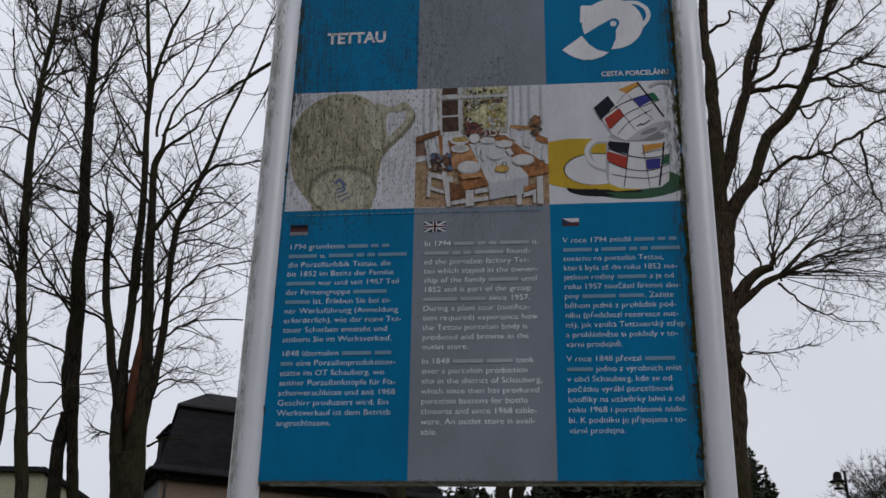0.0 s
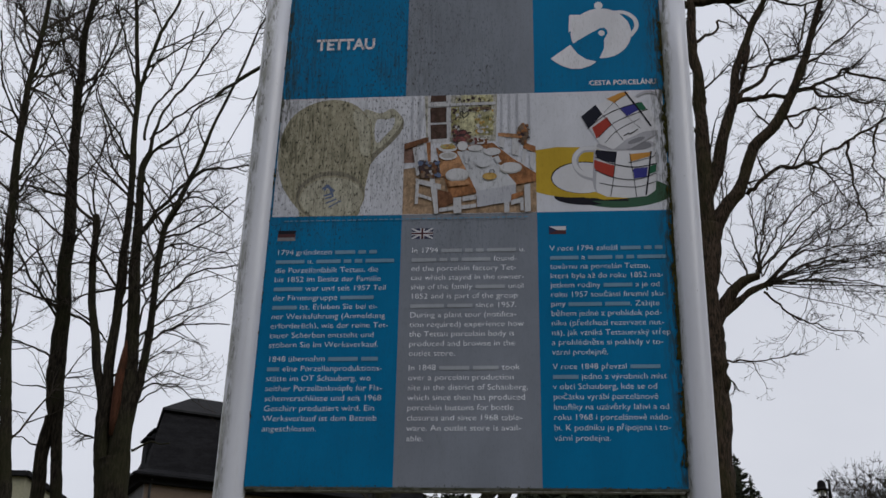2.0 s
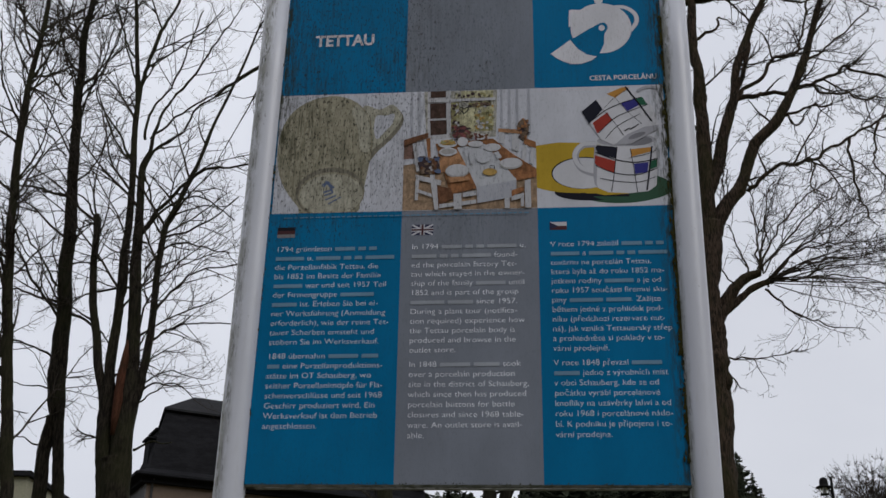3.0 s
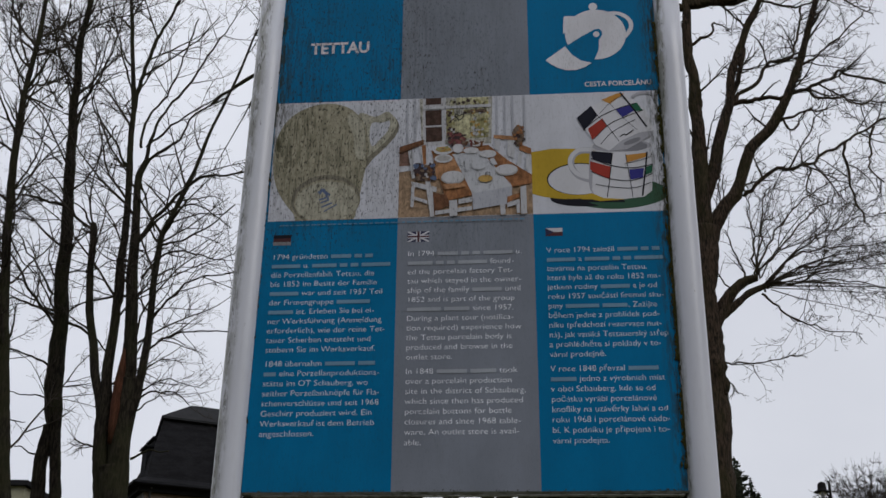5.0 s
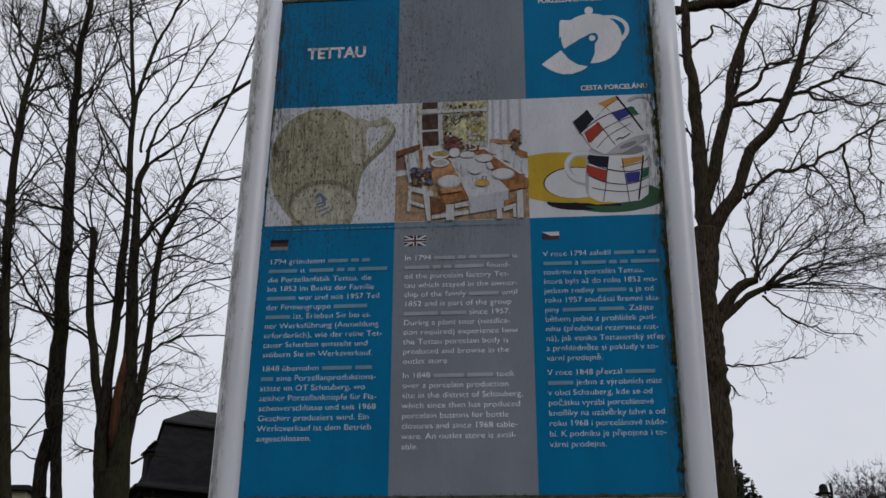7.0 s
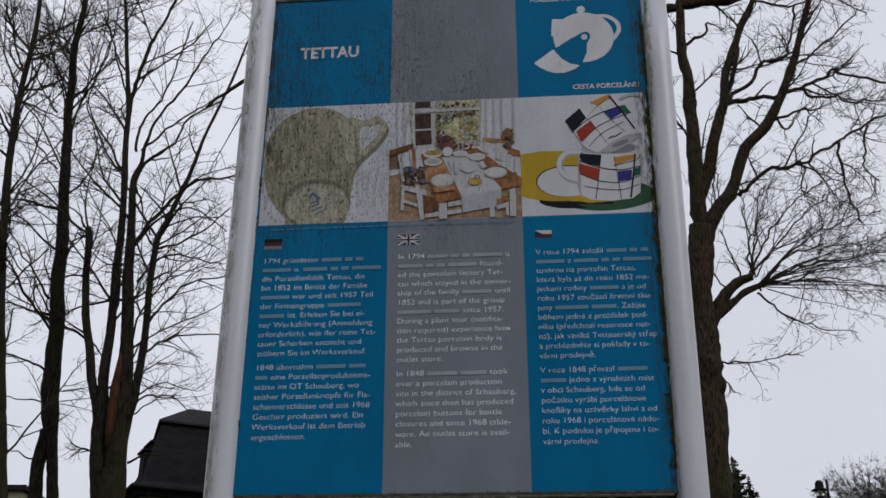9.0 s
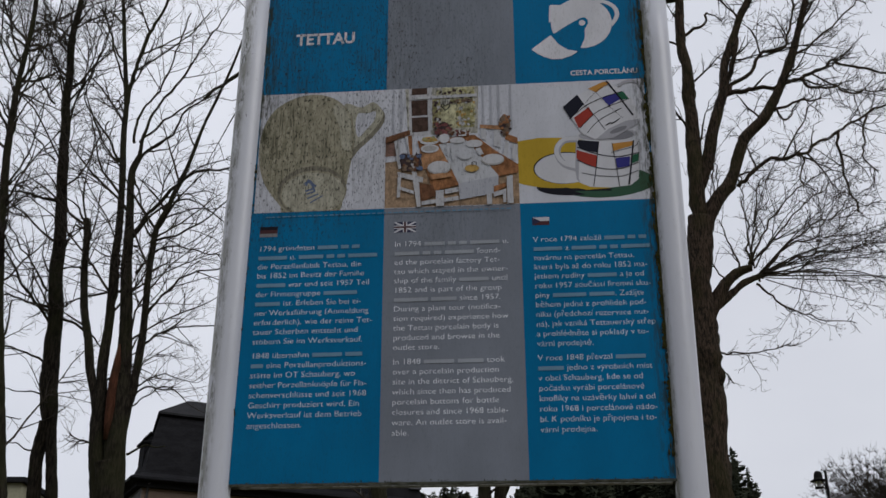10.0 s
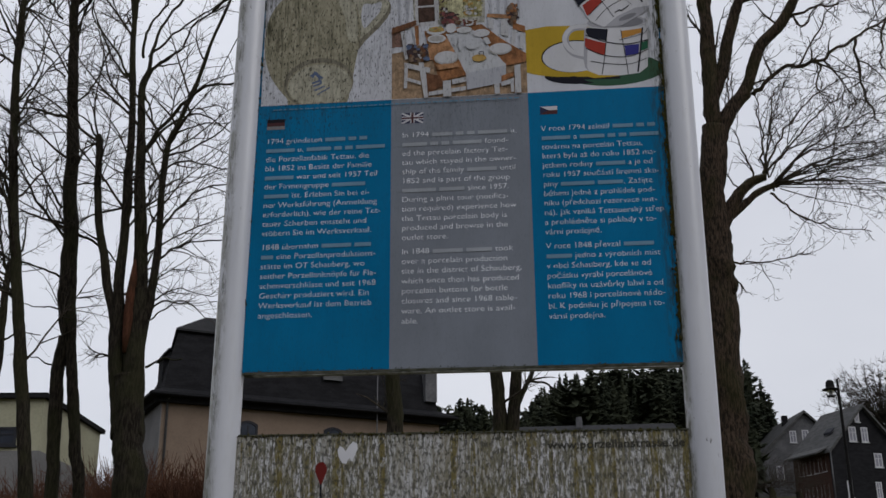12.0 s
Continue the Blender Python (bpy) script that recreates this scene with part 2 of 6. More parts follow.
BLUE, GREY = (0.000, 0.136, 0.295), (0.182, 0.200, 0.236)
MAT = {
    "blue_print": weathered("blue_print", BLUE, 0.9),
    "grey_print": weathered("grey_print", GREY, 0.75),
    "white_print": weathered("white_print", (0.52, 0.53, 0.58), 0.75),
    "heading_white": weathered("heading_white", (0.62, 0.62, 0.66), 0.8),
    "text_white": weathered("text_white", (0.62, 0.70, 0.77), 0.42),
    "text_grey": weathered("text_grey", (0.80, 0.82, 0.88), 0.42),
    "bar_white": weathered("bar_white", (0.14, 0.26, 0.36), 0.4),
    "bar_grey": weathered("bar_grey", (0.30, 0.32, 0.35), 0.4),
    "fine_print": weathered("fine_print", (0.10, 0.22, 0.33), 0.4),
    "board_edge": surface("dirty_board_edge", (0.10, 0.10, 0.085), (0.025, 0.028, 0.015), 40, 0.8, 0.4, 0.002),
    "aluminium": surface("aluminium_edge", (0.42, 0.42, 0.42), (0.12, 0.12, 0.08), 60, 0.5, 0.2, 0.001, metal=0.3),
    "algae_sheet": overgrown_sheet(),
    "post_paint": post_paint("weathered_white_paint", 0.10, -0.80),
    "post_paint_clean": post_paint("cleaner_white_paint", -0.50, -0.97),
    "bark_dark": bark("dark_lime_bark", (0.010, 0.008, 0.006), (0.036, 0.030, 0.022), (0.027, 0.028, 0.012), 0.55),
    "bark_mossy": bark("mossy_maple_bark", (0.013, 0.011, 0.008), (0.070, 0.048, 0.034), (0.030, 0.028, 0.011), 0.55),
    "bark_red": bark("rotten_red_wood", (0.055, 0.022, 0.013), (0.095, 0.038, 0.022), (0.03, 0.025, 0.014), 0.5),
    "twig": bark("twig_bark", (0.026, 0.021, 0.017), (0.056, 0.046, 0.037), (0.034, 0.033, 0.018), 0.3),
    "moss": surface("dark_wet_moss", (0.020, 0.022, 0.007), (0.060, 0.052, 0.014), 60, 0.95, 0.5, 0.002),
    "grass": surface("winter_grass", (0.050, 0.055, 0.022), (0.085, 0.070, 0.035), 0.8, 0.95, 0.6, 0.03, fine=14),
    "gravel": surface("grey_gravel_path", (0.16, 0.15, 0.14), (0.09, 0.085, 0.08), 3, 0.95, 0.6, 0.01, fine=18),
    "needle": surface("dark_spruce_needles", (0.024, 0.030, 0.021), (0.044, 0.049, 0.030), 0.25, 0.95, 0.5, 0.05),
    "stucco_tan": surface("tan_stucco", (0.200, 0.150, 0.115), (0.160, 0.120, 0.094), 0.5, 0.9, 0.2, 0.01, fine=20),
    "stucco_grey": surface("grey_stucco", (0.17, 0.165, 0.165), (0.12, 0.118, 0.118), 0.6, 0.9, 0.2, 0.01, fine=20),
    "stucco_yellow": surface("pale_yellow_stucco", (0.34, 0.33, 0.24), (0.26, 0.25, 0.18), 0.5, 0.9, 0.2, 0.01, fine=20),
    "slate": surface("dark_slate", (0.009, 0.009, 0.010), (0.019, 0.019, 0.021), 1.5, 0.95, 0.4, 0.02, (1, 1, 3), fine=6),
    "slate_grey": surface("light_grey_slate", (0.048, 0.048, 0.048), (0.088, 0.088, 0.088), 1.2, 0.7, 0.3, 0.02, (1, 1, 3), fine=6),
    "slate_pale": surface("pale_slate_cladding", (0.072, 0.072, 0.078), (0.120, 0.120, 0.126), 1.2, 0.75, 0.3, 0.02, fine=6),
    "slate_roof": surface("mid_grey_roof_sheet", (0.010, 0.010, 0.011), (0.020, 0.020, 0.021), 1.2, 0.7, 0.3, 0.02, fine=6),
    "brick_dark": surface("dark_red_brick", (0.035, 0.020, 0.016), (0.055, 0.031, 0.024), 1.0, 0.9, 0.3, 0.02, (1, 1, 3)),
    "frame_white": surface("white_window_paint", (0.50, 0.50, 0.52), (0.38, 0.38, 0.40), 2, 0.5, 0.1, 0.003),
    "frame_dark": surface("dark_window_frame", (0.018, 0.019, 0.024), (0.034, 0.035, 0.042), 2, 0.6, 0.1, 0.003),
    "pane": window_pane("window_pane"),
    "pane_curtained": surface("pane_with_net_curtain", (0.24, 0.24, 0.28), (0.15, 0.15, 0.18), 3, 0.25, 0.1, 0.002, (1, 1, 0.3)),
    "metal_black": surface("black_lamp_metal", (0.006, 0.006, 0.007), (0.016, 0.015, 0.014), 12, 0.7, 0.2, 0.002, metal=0.4),
    "metal_grey": surface("zinc_downpipe", (0.12, 0.12, 0.125), (0.07, 0.07, 0.075), 4, 0.55, 0.2, 0.003, metal=0.3),
    "lamp_glass": clear_glass("lamp_glass", (0.92, 0.92, 0.90)),
    "hedge_twig": surface("reddish_hedge_twigs", (0.060, 0.028, 0.018), (0.10, 0.050, 0.030), 2, 0.95, 0.3, 0.01),
    "pin_red": weathered("pin_red", (0.13, 0.018, 0.016), 0.2),
    "url_grey": weathered("faded_lettering", (0.045, 0.044, 0.038), 0.3),
    "blank_white": weathered("cleaned_white_patch", (0.62, 0.62, 0.66), 0.1),
}
for key, colour, amount in (
        ("cream_shade", (0.285, 0.265, 0.195), 1.0), ("cream", (0.36, 0.345, 0.275), 0.9), ("cream_rim", (0.18, 0.165, 0.130), 0.8),
        ("ink_blue", (0.09, 0.12, 0.20), 0.3), ("wood_floor", (0.29, 0.20, 0.13), 0.5), ("brick_wall", (0.17, 0.10, 0.08), 0.5),
        ("wall_warm", (0.36, 0.35, 0.31), 0.9), ("white_trim", (0.45, 0.45, 0.47), 0.7), ("window_dark", (0.060, 0.035, 0.028), 0.5),
        ("curtain", (0.27, 0.25, 0.12), 0.9), ("curtain_light", (0.42, 0.40, 0.25), 0.9), ("plant", (0.15, 0.105, 0.075), 0.5),
        ("plant_dark", (0.045, 0.030, 0.032), 0.4), ("wood_light", (0.35, 0.185, 0.095), 0.5), ("wood_mid", (0.25, 0.112, 0.050), 0.5),
        ("wood_dark", (0.13, 0.060, 0.032), 0.5), ("linen", (0.46, 0.47, 0.50), 0.5), ("linen_shade", (0.38, 0.39, 0.43), 0.4),
        ("plate", (0.48, 0.48, 0.50), 0.4), ("plate_edge", (0.34, 0.33, 0.32), 0.4), ("fruit", (0.34, 0.22, 0.07), 0.4),
        ("flower_red", (0.17, 0.06, 0.06), 0.4), ("glassware", (0.46, 0.47, 0.50), 0.4), ("ink", (0.012, 0.012, 0.018), 0.2),
        ("saucer_green", (0.035, 0.085, 0.052), 0.4), ("saucer_yellow", (0.43, 0.29, 0.030), 0.5), ("porcelain", (0.54, 0.54, 0.57), 0.4),
        ("porcelain_shade", (0.34, 0.34, 0.37), 0.4), ("grey_deep", (0.19, 0.19, 0.21), 0.3), ("black_patch", (0.012, 0.013, 0.022), 0.2),
        ("red_patch", (0.30, 0.040, 0.028), 0.3), ("orange_patch", (0.45, 0.22, 0.050), 0.3), ("blue_patch", (0.035, 0.035, 0.19), 0.3),
        ("green_patch", (0.020, 0.10, 0.055), 0.3), ("flag_gold", (0.20, 0.20, 0.21), 0.4), ("flag_red", (0.070, 0.028, 0.032), 0.4),
        ("flag_navy", (0.030, 0.032, 0.070), 0.4), ("flag_white", (0.50, 0.50, 0.53), 0.4)):
    MAT[key] = weathered(key, colour, amount, mottle=key.split("_")[0] in ("wood", "wall", "curtain", "plant", "flower", "fruit", "window", "cream", "brick"))


# ---- mesh helpers ----
def mesh_of(name, verts, faces, mat, smooth=False):
    me = bpy.data.meshes.new(name)
    me.from_pydata([tuple(v) for v in verts], [], faces)
    for m in (mat if isinstance(mat, list) else [mat]):
        me.materials.append(MAT[m])
    if smooth:
        me.polygons.foreach_set("use_smooth", [True] * len(me.polygons))
    me.update()
    return me


def part(name, me, parent, label=""):
    ob = new(name, me)
    ob.parent = parent
    return tagged(ob, label)


def thing(name, at, label, category, group="", kind=""):
    ob = new(name)
    ob.location = at
    bpy.context.view_layer.update()
    return tagged(ob, label, category, group, kind)


def under(parent, ob):
    """Keep a part where it was built while it hangs under its thing."""
    ob.parent = parent
    ob.matrix_parent_inverse = Matrix.Translation(parent.matrix_world.translation).inverted()
    return ob


def put(name, me, parent, label=""):
    """A part built in world coordinates."""
    return tagged(under(parent, new(name, me)), label)


def sub(name, me, parent, label=""):
    """A piece of a part that was itself built in world coordinates."""
    ob = new(name, me)
    ob.parent = parent
    return tagged(ob, label)


def bm_mesh(name, bm, mat, smooth=False):
    me = bpy.data.meshes.new(name)
    bm.normal_update()
    bm.to_mesh(me)
    bm.free()
    for m in (mat if isinstance(mat, list) else [mat]):
        me.materials.append(MAT[m])
    if smooth:
        me.polygons.foreach_set("use_smooth", [True] * len(me.polygons))
    return me


def slab(name, x0, x1, y0, y1, z0, z1, mat, bevel=0.0):
    bm = bmesh.new()
    bmesh.ops.create_cube(bm, size=1, matrix=Matrix.LocRotScale(((x0 + x1) / 2, (y0 + y1) / 2, (z0 + z1) / 2), None, (x1 - x0, y1 - y0, z1 - z0)))
    if bevel:
        bmesh.ops.bevel(bm, geom=bm.edges[:], offset=bevel, segments=2, affect="EDGES", profile=0.6)
    return bm_mesh(name, bm, mat)


def prism(name, outline, axis_from, axis_to, mat):
    """An outline of 3D points, drawn out along the vector axis_to - axis_from."""
    n = len(outline)
    step = Vector(axis_to) - Vector(axis_from)
    verts = [Vector(p) for p in outline] + [Vector(p) + step for p in outline]
    faces = [tuple(range(n - 1, -1, -1)), tuple(range(n, 2 * n))] + [(i, (i + 1) % n, n + (i + 1) % n, n + i) for i in range(n)]
    me = mesh_of(name, verts, faces, mat)
    bm = bmesh.new()
    bm.from_mesh(me)
    bmesh.ops.recalc_face_normals(bm, faces=bm.faces[:])
    bm.to_mesh(me)
    bm.free()
    return me


def tube_into(verts, faces, pts, radii, sides, lump=0.0, seed=0.0, caps=True):
    """Adds a tapered tube along pts."""
    start, n = len(verts), len(pts)
    ref = Vector((0.31, 0.94, 0.13))
    for i, p in enumerate(pts):
        t = (pts[min(i + 1, n - 1)] - pts[max(i - 1, 0)]).normalized()
        u = t.cross(ref).normalized()
        v = t.cross(u)
        for k in range(sides):
            a = 2 * math.pi * k / sides
            d = u * math.cos(a) + v * math.sin(a)
            r = radii[i]
            if lump:
                r *= 1 + lump * noise.noise(p * 2.3 + d * 1.4 + Vector((seed, 0, 0))) + 0.6 * lump * noise.noise(p * 8.0 + d * 3.5) + 0.4 * lump * noise.noise(p * 19.0 + d * 7.0)
            verts.append(p + d * r)
    for i in range(n - 1):
        for k in range(sides):
            a, b = start + i * sides + k, start + i * sides + (k + 1) % sides
            faces.append((a, b, b + sides, a + sides))
    if not caps:
        return
    faces.append(tuple(start + k for k in range(sides - 1, -1, -1)))
    faces.append(tuple(start + (n - 1) * sides + k for k in range(sides)))


def smooth_line(pts, per=5):
    """A Catmull-Rom line through pts."""
    out = []
    for i in range(len(pts) - 1):
        p0, p1, p2, p3 = pts[max(i - 1, 0)], pts[i], pts[i + 1], pts[min(i + 2, len(pts) - 1)]
        for k in range(per):
            s = k / per
            out.append(0.5 * ((2 * p1) + (p2 - p0) * s + (2 * p0 - 5 * p1 + 4 * p2 - p3) * s * s + (3 * p1 - p0 - 3 * p2 + p3) * s ** 3))
    return out + [pts[-1]]


# ---- ground ----
def ground_height(x, y):
    base = 0.135 * min(max(0.0, y - 4), 130) + 0.03 * max(0.0, y - 134) * (1 if y < 400 else 400 / y)
    # unseen slopes, added behind the viewer and far to both sides, block low skylight
    base += min(24.0, 0.42 * max(0.0, -y - 16)) + min(18.0, 0.32 * max(0.0, abs(x) - 48)) * min(1.0, max(0.0, (95 - y) / 30))
    return base + 0.06 * min(1.0, max(0.0, (y - 3) / 6)) * noise.noise(Vector((x * 0.3, y * 0.3, 0)))


def build_ground():
    xs = sorted(set([-1500, -900, -500, -300, -200, -140] + [-100 + 4 * i for i in range(51)] + [140, 200, 300, 500, 900, 1500]))
    ys = sorted(set([-1500, -800, -400, -200, -100, -60, -40] + [-30 + 2 * i for i in range(40)] + [50 + 6 * i for i in range(30)] + [260, 340, 500, 800, 1500]))
    verts = [(x, y, ground_height(x, y)) for y in ys for x in xs]
    w = len(xs)
    faces = [(j * w + i, j * w + i + 1, (j + 1) * w + i + 1, (j + 1) * w + i) for j in range(len(ys) - 1) for i in range(w - 1)]
    ob = new("ground", mesh_of("ground", verts, faces, "grass", True))
    tagged(ob, "winter grass slope rising behind the sign", "ground", kind="structure")
    bm = bmesh.new()
    for i in range(24):
        a, b = -6 + 12 * i / 24, -6 + 12 * (i + 1) / 24
        q = [bm.verts.new((x, y, ground_height(x, y) + 0.02)) for x, y in ((a, -6.5), (b, -6.5), (b, -1.2 + 0.15 * noise.noise(Vector((b, 0, 3)))), (a, -1.2 + 0.15 * noise.noise(Vector((a, 0, 3)))))]
        bm.faces.new(q)
    path = new("path", bm_mesh("path", bm, "gravel"))
    tagged(path, "grey gravel path in front of the sign", "path", kind="structure")


build_ground()


# ---- information sign ----
def clip_unit(pts):
    """Keeps a print inside its photo."""
    for axis, limit, sign in ((0, 0.0, 1), (0, 1.0, -1), (1, 0.0, 1), (1, 1.0, -1)):
        out = []
        for i, p in enumerate(pts):
            q = pts[i - 1]
            dp, dq = sign * (p[axis] - limit), sign * (q[axis] - limit)
            if (dp >= 0) != (dq >= 0):
                s = dq / (dq - dp)
                out.append((q[0] + (p[0] - q[0]) * s, q[1] + (p[1] - q[1]) * s))
            if dp >= 0:
                out.append(p)
        pts = out
        if not pts:
            return []
    return pts


class Print:
    """Flat printed shapes, one film of ink over another, on the board's face."""

    def __init__(self, x0, z0, width, height, lift=0.0006):
        self.step = 0.00006
        self.box, self.lift, self.mats, self.verts, self.faces, self.index = (x0, z0, width, height), lift, [], [], [], []

    def poly(self, mat, pts):
        x0, z0, w, h = self.box
        pts = clip_unit(pts)
        if len(pts) < 3:
            return
        area = sum(pts[i - 1][0] * p[1] - p[0] * pts[i - 1][1] for i, p in enumerate(pts))
        if area < 0:
            pts = pts[::-1]
        if mat not in self.mats:
            self.mats.append(mat)
        self.lift += self.step
        s = len(self.verts)
        self.verts += [(x0 + u * w, -self.lift, z0 + v * h) for u, v in pts]
        self.faces.append(tuple(range(s, s + len(pts))))
        self.index.append(self.mats.index(mat))

    def oval(self, mat, centre, ru, rv, turn=0):
        c, s = math.cos(turn), math.sin(turn)
        ring = [(ru * math.cos(a), rv * math.sin(a)) for a in [2 * math.pi * k / 40 for k in range(40)]]
        self.poly(mat, [(centre[0] + x * c - y * s, centre[1] + x * s + y * c) for x, y in ring])

    def stroke(self, mat, width, pts):
        line = smooth_line([Vector((u, v, 0)) for u, v in pts], 6)
        left, right = [], []
        for i, p in enumerate(line):
            t = (line[min(i + 1, len(line) - 1)] - line[max(i - 1, 0)]).normalized()
            nrm = Vector((-t.y, t.x, 0)) * width / 2
            left.append(p + nrm)
            right.append(p - nrm)
        for i in range(len(line) - 1):
            lift = self.lift
            self.poly(mat, [tuple(q)[:2] for q in (left[i], left[i + 1], right[i + 1], right[i])])
            self.lift = lift
        self.lift += 0.00006

    def mesh(self, name):
        me = mesh_of(name, self.verts, self.faces, self.mats)
        me.polygons.foreach_set("material_index", self.index)
        return me


GLYPHS = {}


def glyphs(text, bold=0.0):
    """Triangles and width of a run of text at size 1."""
    if (text, bold) not in GLYPHS:
        cu = bpy.data.curves.new("lettering", "FONT")
        cu.body, cu.size, cu.resolution_u, cu.offset = text, 1.0, 3, bold
        ob = bpy.data.objects.new("lettering", cu)
        scene.collection.objects.link(ob)
        dg = bpy.context.evaluated_depsgraph_get()
        me = bpy.data.meshes.new_from_object(ob.evaluated_get(dg))
        verts, faces = [tuple(v.co) for v in me.vertices], [tuple(f.vertices) for f in me.polygons]
        bpy.data.objects.remove(ob)
        bpy.data.meshes.remove(me)
        bpy.data.curves.remove(cu)
        GLYPHS[text, bold] = (verts, faces, max([v[0] for v in verts], default=0.0))
    return GLYPHS[text, bold]


def run_width(text, bold=0.0):
    return glyphs(text + "|", bold)[2] - glyphs("|", bold)[2]


def lettering(name, text, x, z, size, squeeze, mat, parent, bold=0.0, lift=0.0016, width=None):
    """One line of print. A number in braces is a plain bar that many letters long."""
    verts, faces, bars, pen = [], [], [], 0.0
    for i, run in enumerate(text.replace("}", "{").split("{")):
        if not run:
            continue
        s = len(verts)
        if i % 2:
            w = 0.475 * int(run)
            verts += [(pen + 0.05, 0.03), (pen + w - 0.05, 0.03), (pen + w - 0.05, 0.50), (pen + 0.05, 0.50)]
            bars.append(len(faces))
            faces.append((s, s + 1, s + 2, s + 3))
            pen += w
        else:
            v, f, _ = glyphs(run, bold)
            verts += [(pen + p[0], p[1]) for p in v]
            faces += [tuple(k + s for k in face) for face in f]
            pen += run_width(run, bold)
    if width:
        squeeze = width / (max(v[0] for v in verts) * size)
    me = mesh_of(name, [(x + p[0] * size * squeeze, -lift, z + p[1] * size) for p in verts], faces, [mat, mat.replace("text_", "bar_")] if bars else mat)
    for k in bars:
        me.polygons[k].material_index = 1
    return sub(name, me, parent)


def tilted_board(name, x0, x1, y0, y1, bottom, top, mat):
    """A sheet whose lower and upper edges have a height at each end."""
    return prism(name, [(x0, y0, bottom[0]), (x1, y0, bottom[1]), (x1, y0, top[1]), (x0, y0, top[0])], (0, y0, 0), (0, y1, 0), mat)


def build_sign():
    sign = thing("information_sign", (0, 0, 0), "weathered blue and grey town information sign on two white posts", "sign")
    # posts: white tubes, both a little out of plumb
    for x_low, x_high in ((-0.580, -0.5345), (0.5010, 0.5460)):
        verts, faces = [], []
        line = [Vector((x_low + (x_high - x_low) * k / 12, 0.012, -0.25 + 3.94 * k / 12)) for k in range(13)]
        tube_into(verts, faces, line, [0.0365] * 13, 40)
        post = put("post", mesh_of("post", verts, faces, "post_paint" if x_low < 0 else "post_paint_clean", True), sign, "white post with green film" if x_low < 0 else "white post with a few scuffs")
        top = line[-1]
        verts, faces = [], []
        tube_into(verts, faces, [top + Vector((0, 0, h)) for h in (-0.004, 0.010, 0.018, 0.022)], [0.0385, 0.0385, 0.030, 0.012], 32)
        sub("post_cap", mesh_of("post_cap", verts, faces, "post_paint"), post, "rounded white post cap")
        for z in (3.58, 2.32, 2.03, 1.30):
            xc = x_low + (x_high - x_low) * (z + 0.25) / 3.94
            sub("clamp", slab("clamp", xc - 0.030, xc + 0.030, 0.040, 0.062, z - 0.02, z + 0.02, "aluminium", 0.003), post)
    board = put("upper_board", tilted_board("upper_board", -0.515, 0.515, 0.0, 0.022, (2.2535, 2.2475), (3.634, 3.634), "board_edge"), sign, "large printed board with blue and grey columns")
    sub("edge_rail", tilted_board("edge_rail", -0.512, 0.500, -0.003, 0.026, (2.2470, 2.2415), (2.2530, 2.2472), "board_edge"), board, "grimy lower edge rail")
    sub("edge_rail", slab("edge_rail", -0.508, 0.512, -0.003, 0.026, 3.634, 3.644, "board_edge", 0.002), board)
    sub("bottom_lip", tilted_board("bottom_lip", -0.49, 0.487, -0.001, 0.018, (2.2445, 2.2385), (2.2470, 2.2413), "aluminium"), board, "bright metal lip")
    for a, b, mat in ((-0.515, -0.17, "blue_print"), (-0.17, 0.17, "grey_print"), (0.17, 0.515, "blue_print")):
        p = Print(a, 2.2475, b - a, 1.3865, 0.0003)
        p.poly(mat, [(0, 0.0045 * (0.515 - a) / 1.03), (1, 0.0045 * (0.515 - b) / 1.03), (1, 1), (0, 1)])
        sub("printed_column", p.mesh("printed_column"), board, "faded blue column" if "blue" in mat else "faded grey column")
    for name, a, b in (("photo_of_cup", -0.515, -0.17), ("photo_of_table", -0.17, 0.17), ("photo_of_crockery", 0.17, 0.515)):
        lo, hi = max(a, -0.503), min(b, 0.5015)
        p = Print(lo, 2.940, hi - lo, 0.349, 0.0005)
        p.poly("white_print", [(0, 0), (1, 0), (1, 1), (0, 1)])
        PHOTOS[name](p)
        sub(name, p.mesh(name), board, {"photo_of_cup": "stained photo of an upturned cream cup", "photo_of_table": "faded photo of a laid dining table", "photo_of_crockery": "photo of two colour-block cups on saucers"}[name])
    # headings
    lettering("heading", "TETTAU", -0.420, 3.4425, 0.0485, 1.0, "heading_white", board, 0.030, width=0.160)
    lettering("heading", "CESTA PORCELÁNU", 0.314, 3.3075, 0.0205, 1.0, "heading_white", board, 0.020, width=0.174)
    lettering("heading", "PORZELLANSTRASSE", 0.211, 3.5935, 0.0205, 1.0, "heading_white", board, 0.020, width=0.172)
    build_emblem(board)
    build_flags(board)
    # three columns of text
    for x, rows, mat, ref in ((-0.484, GERMAN, "text_white", 0.281), (-0.143, ENGLISH, "text_grey", 0.277), (0.199, CZECH, "text_white", 0.281)):
        longest = {-0.484: GERMAN[7], -0.143: ENGLISH[8], 0.199: CZECH[9]}[x]
        size = 0.0200
        squeeze = ref / (run_width(longest) * size)
        z = 2.8335
        for line in rows:
            if not line:
                z -= 0.0111
                continue
            lettering("text_line", line, x, z, size, squeeze, mat, board, -0.013)
            z -= 0.02446
    p = Print(-0.47, 2.925, 0.62, 0.004, 0.0016)
    for k in range(46):
        a = k / 46
        p.poly("fine_print", [(a, 0.1), (a + 0.014 + 0.005 * (k % 3 == 0), 0.1), (a + 0.014 + 0.005 * (k % 3 == 0), 0.85), (a, 0.85)])
    sub("credit_line", p.mesh("credit_line"), board)
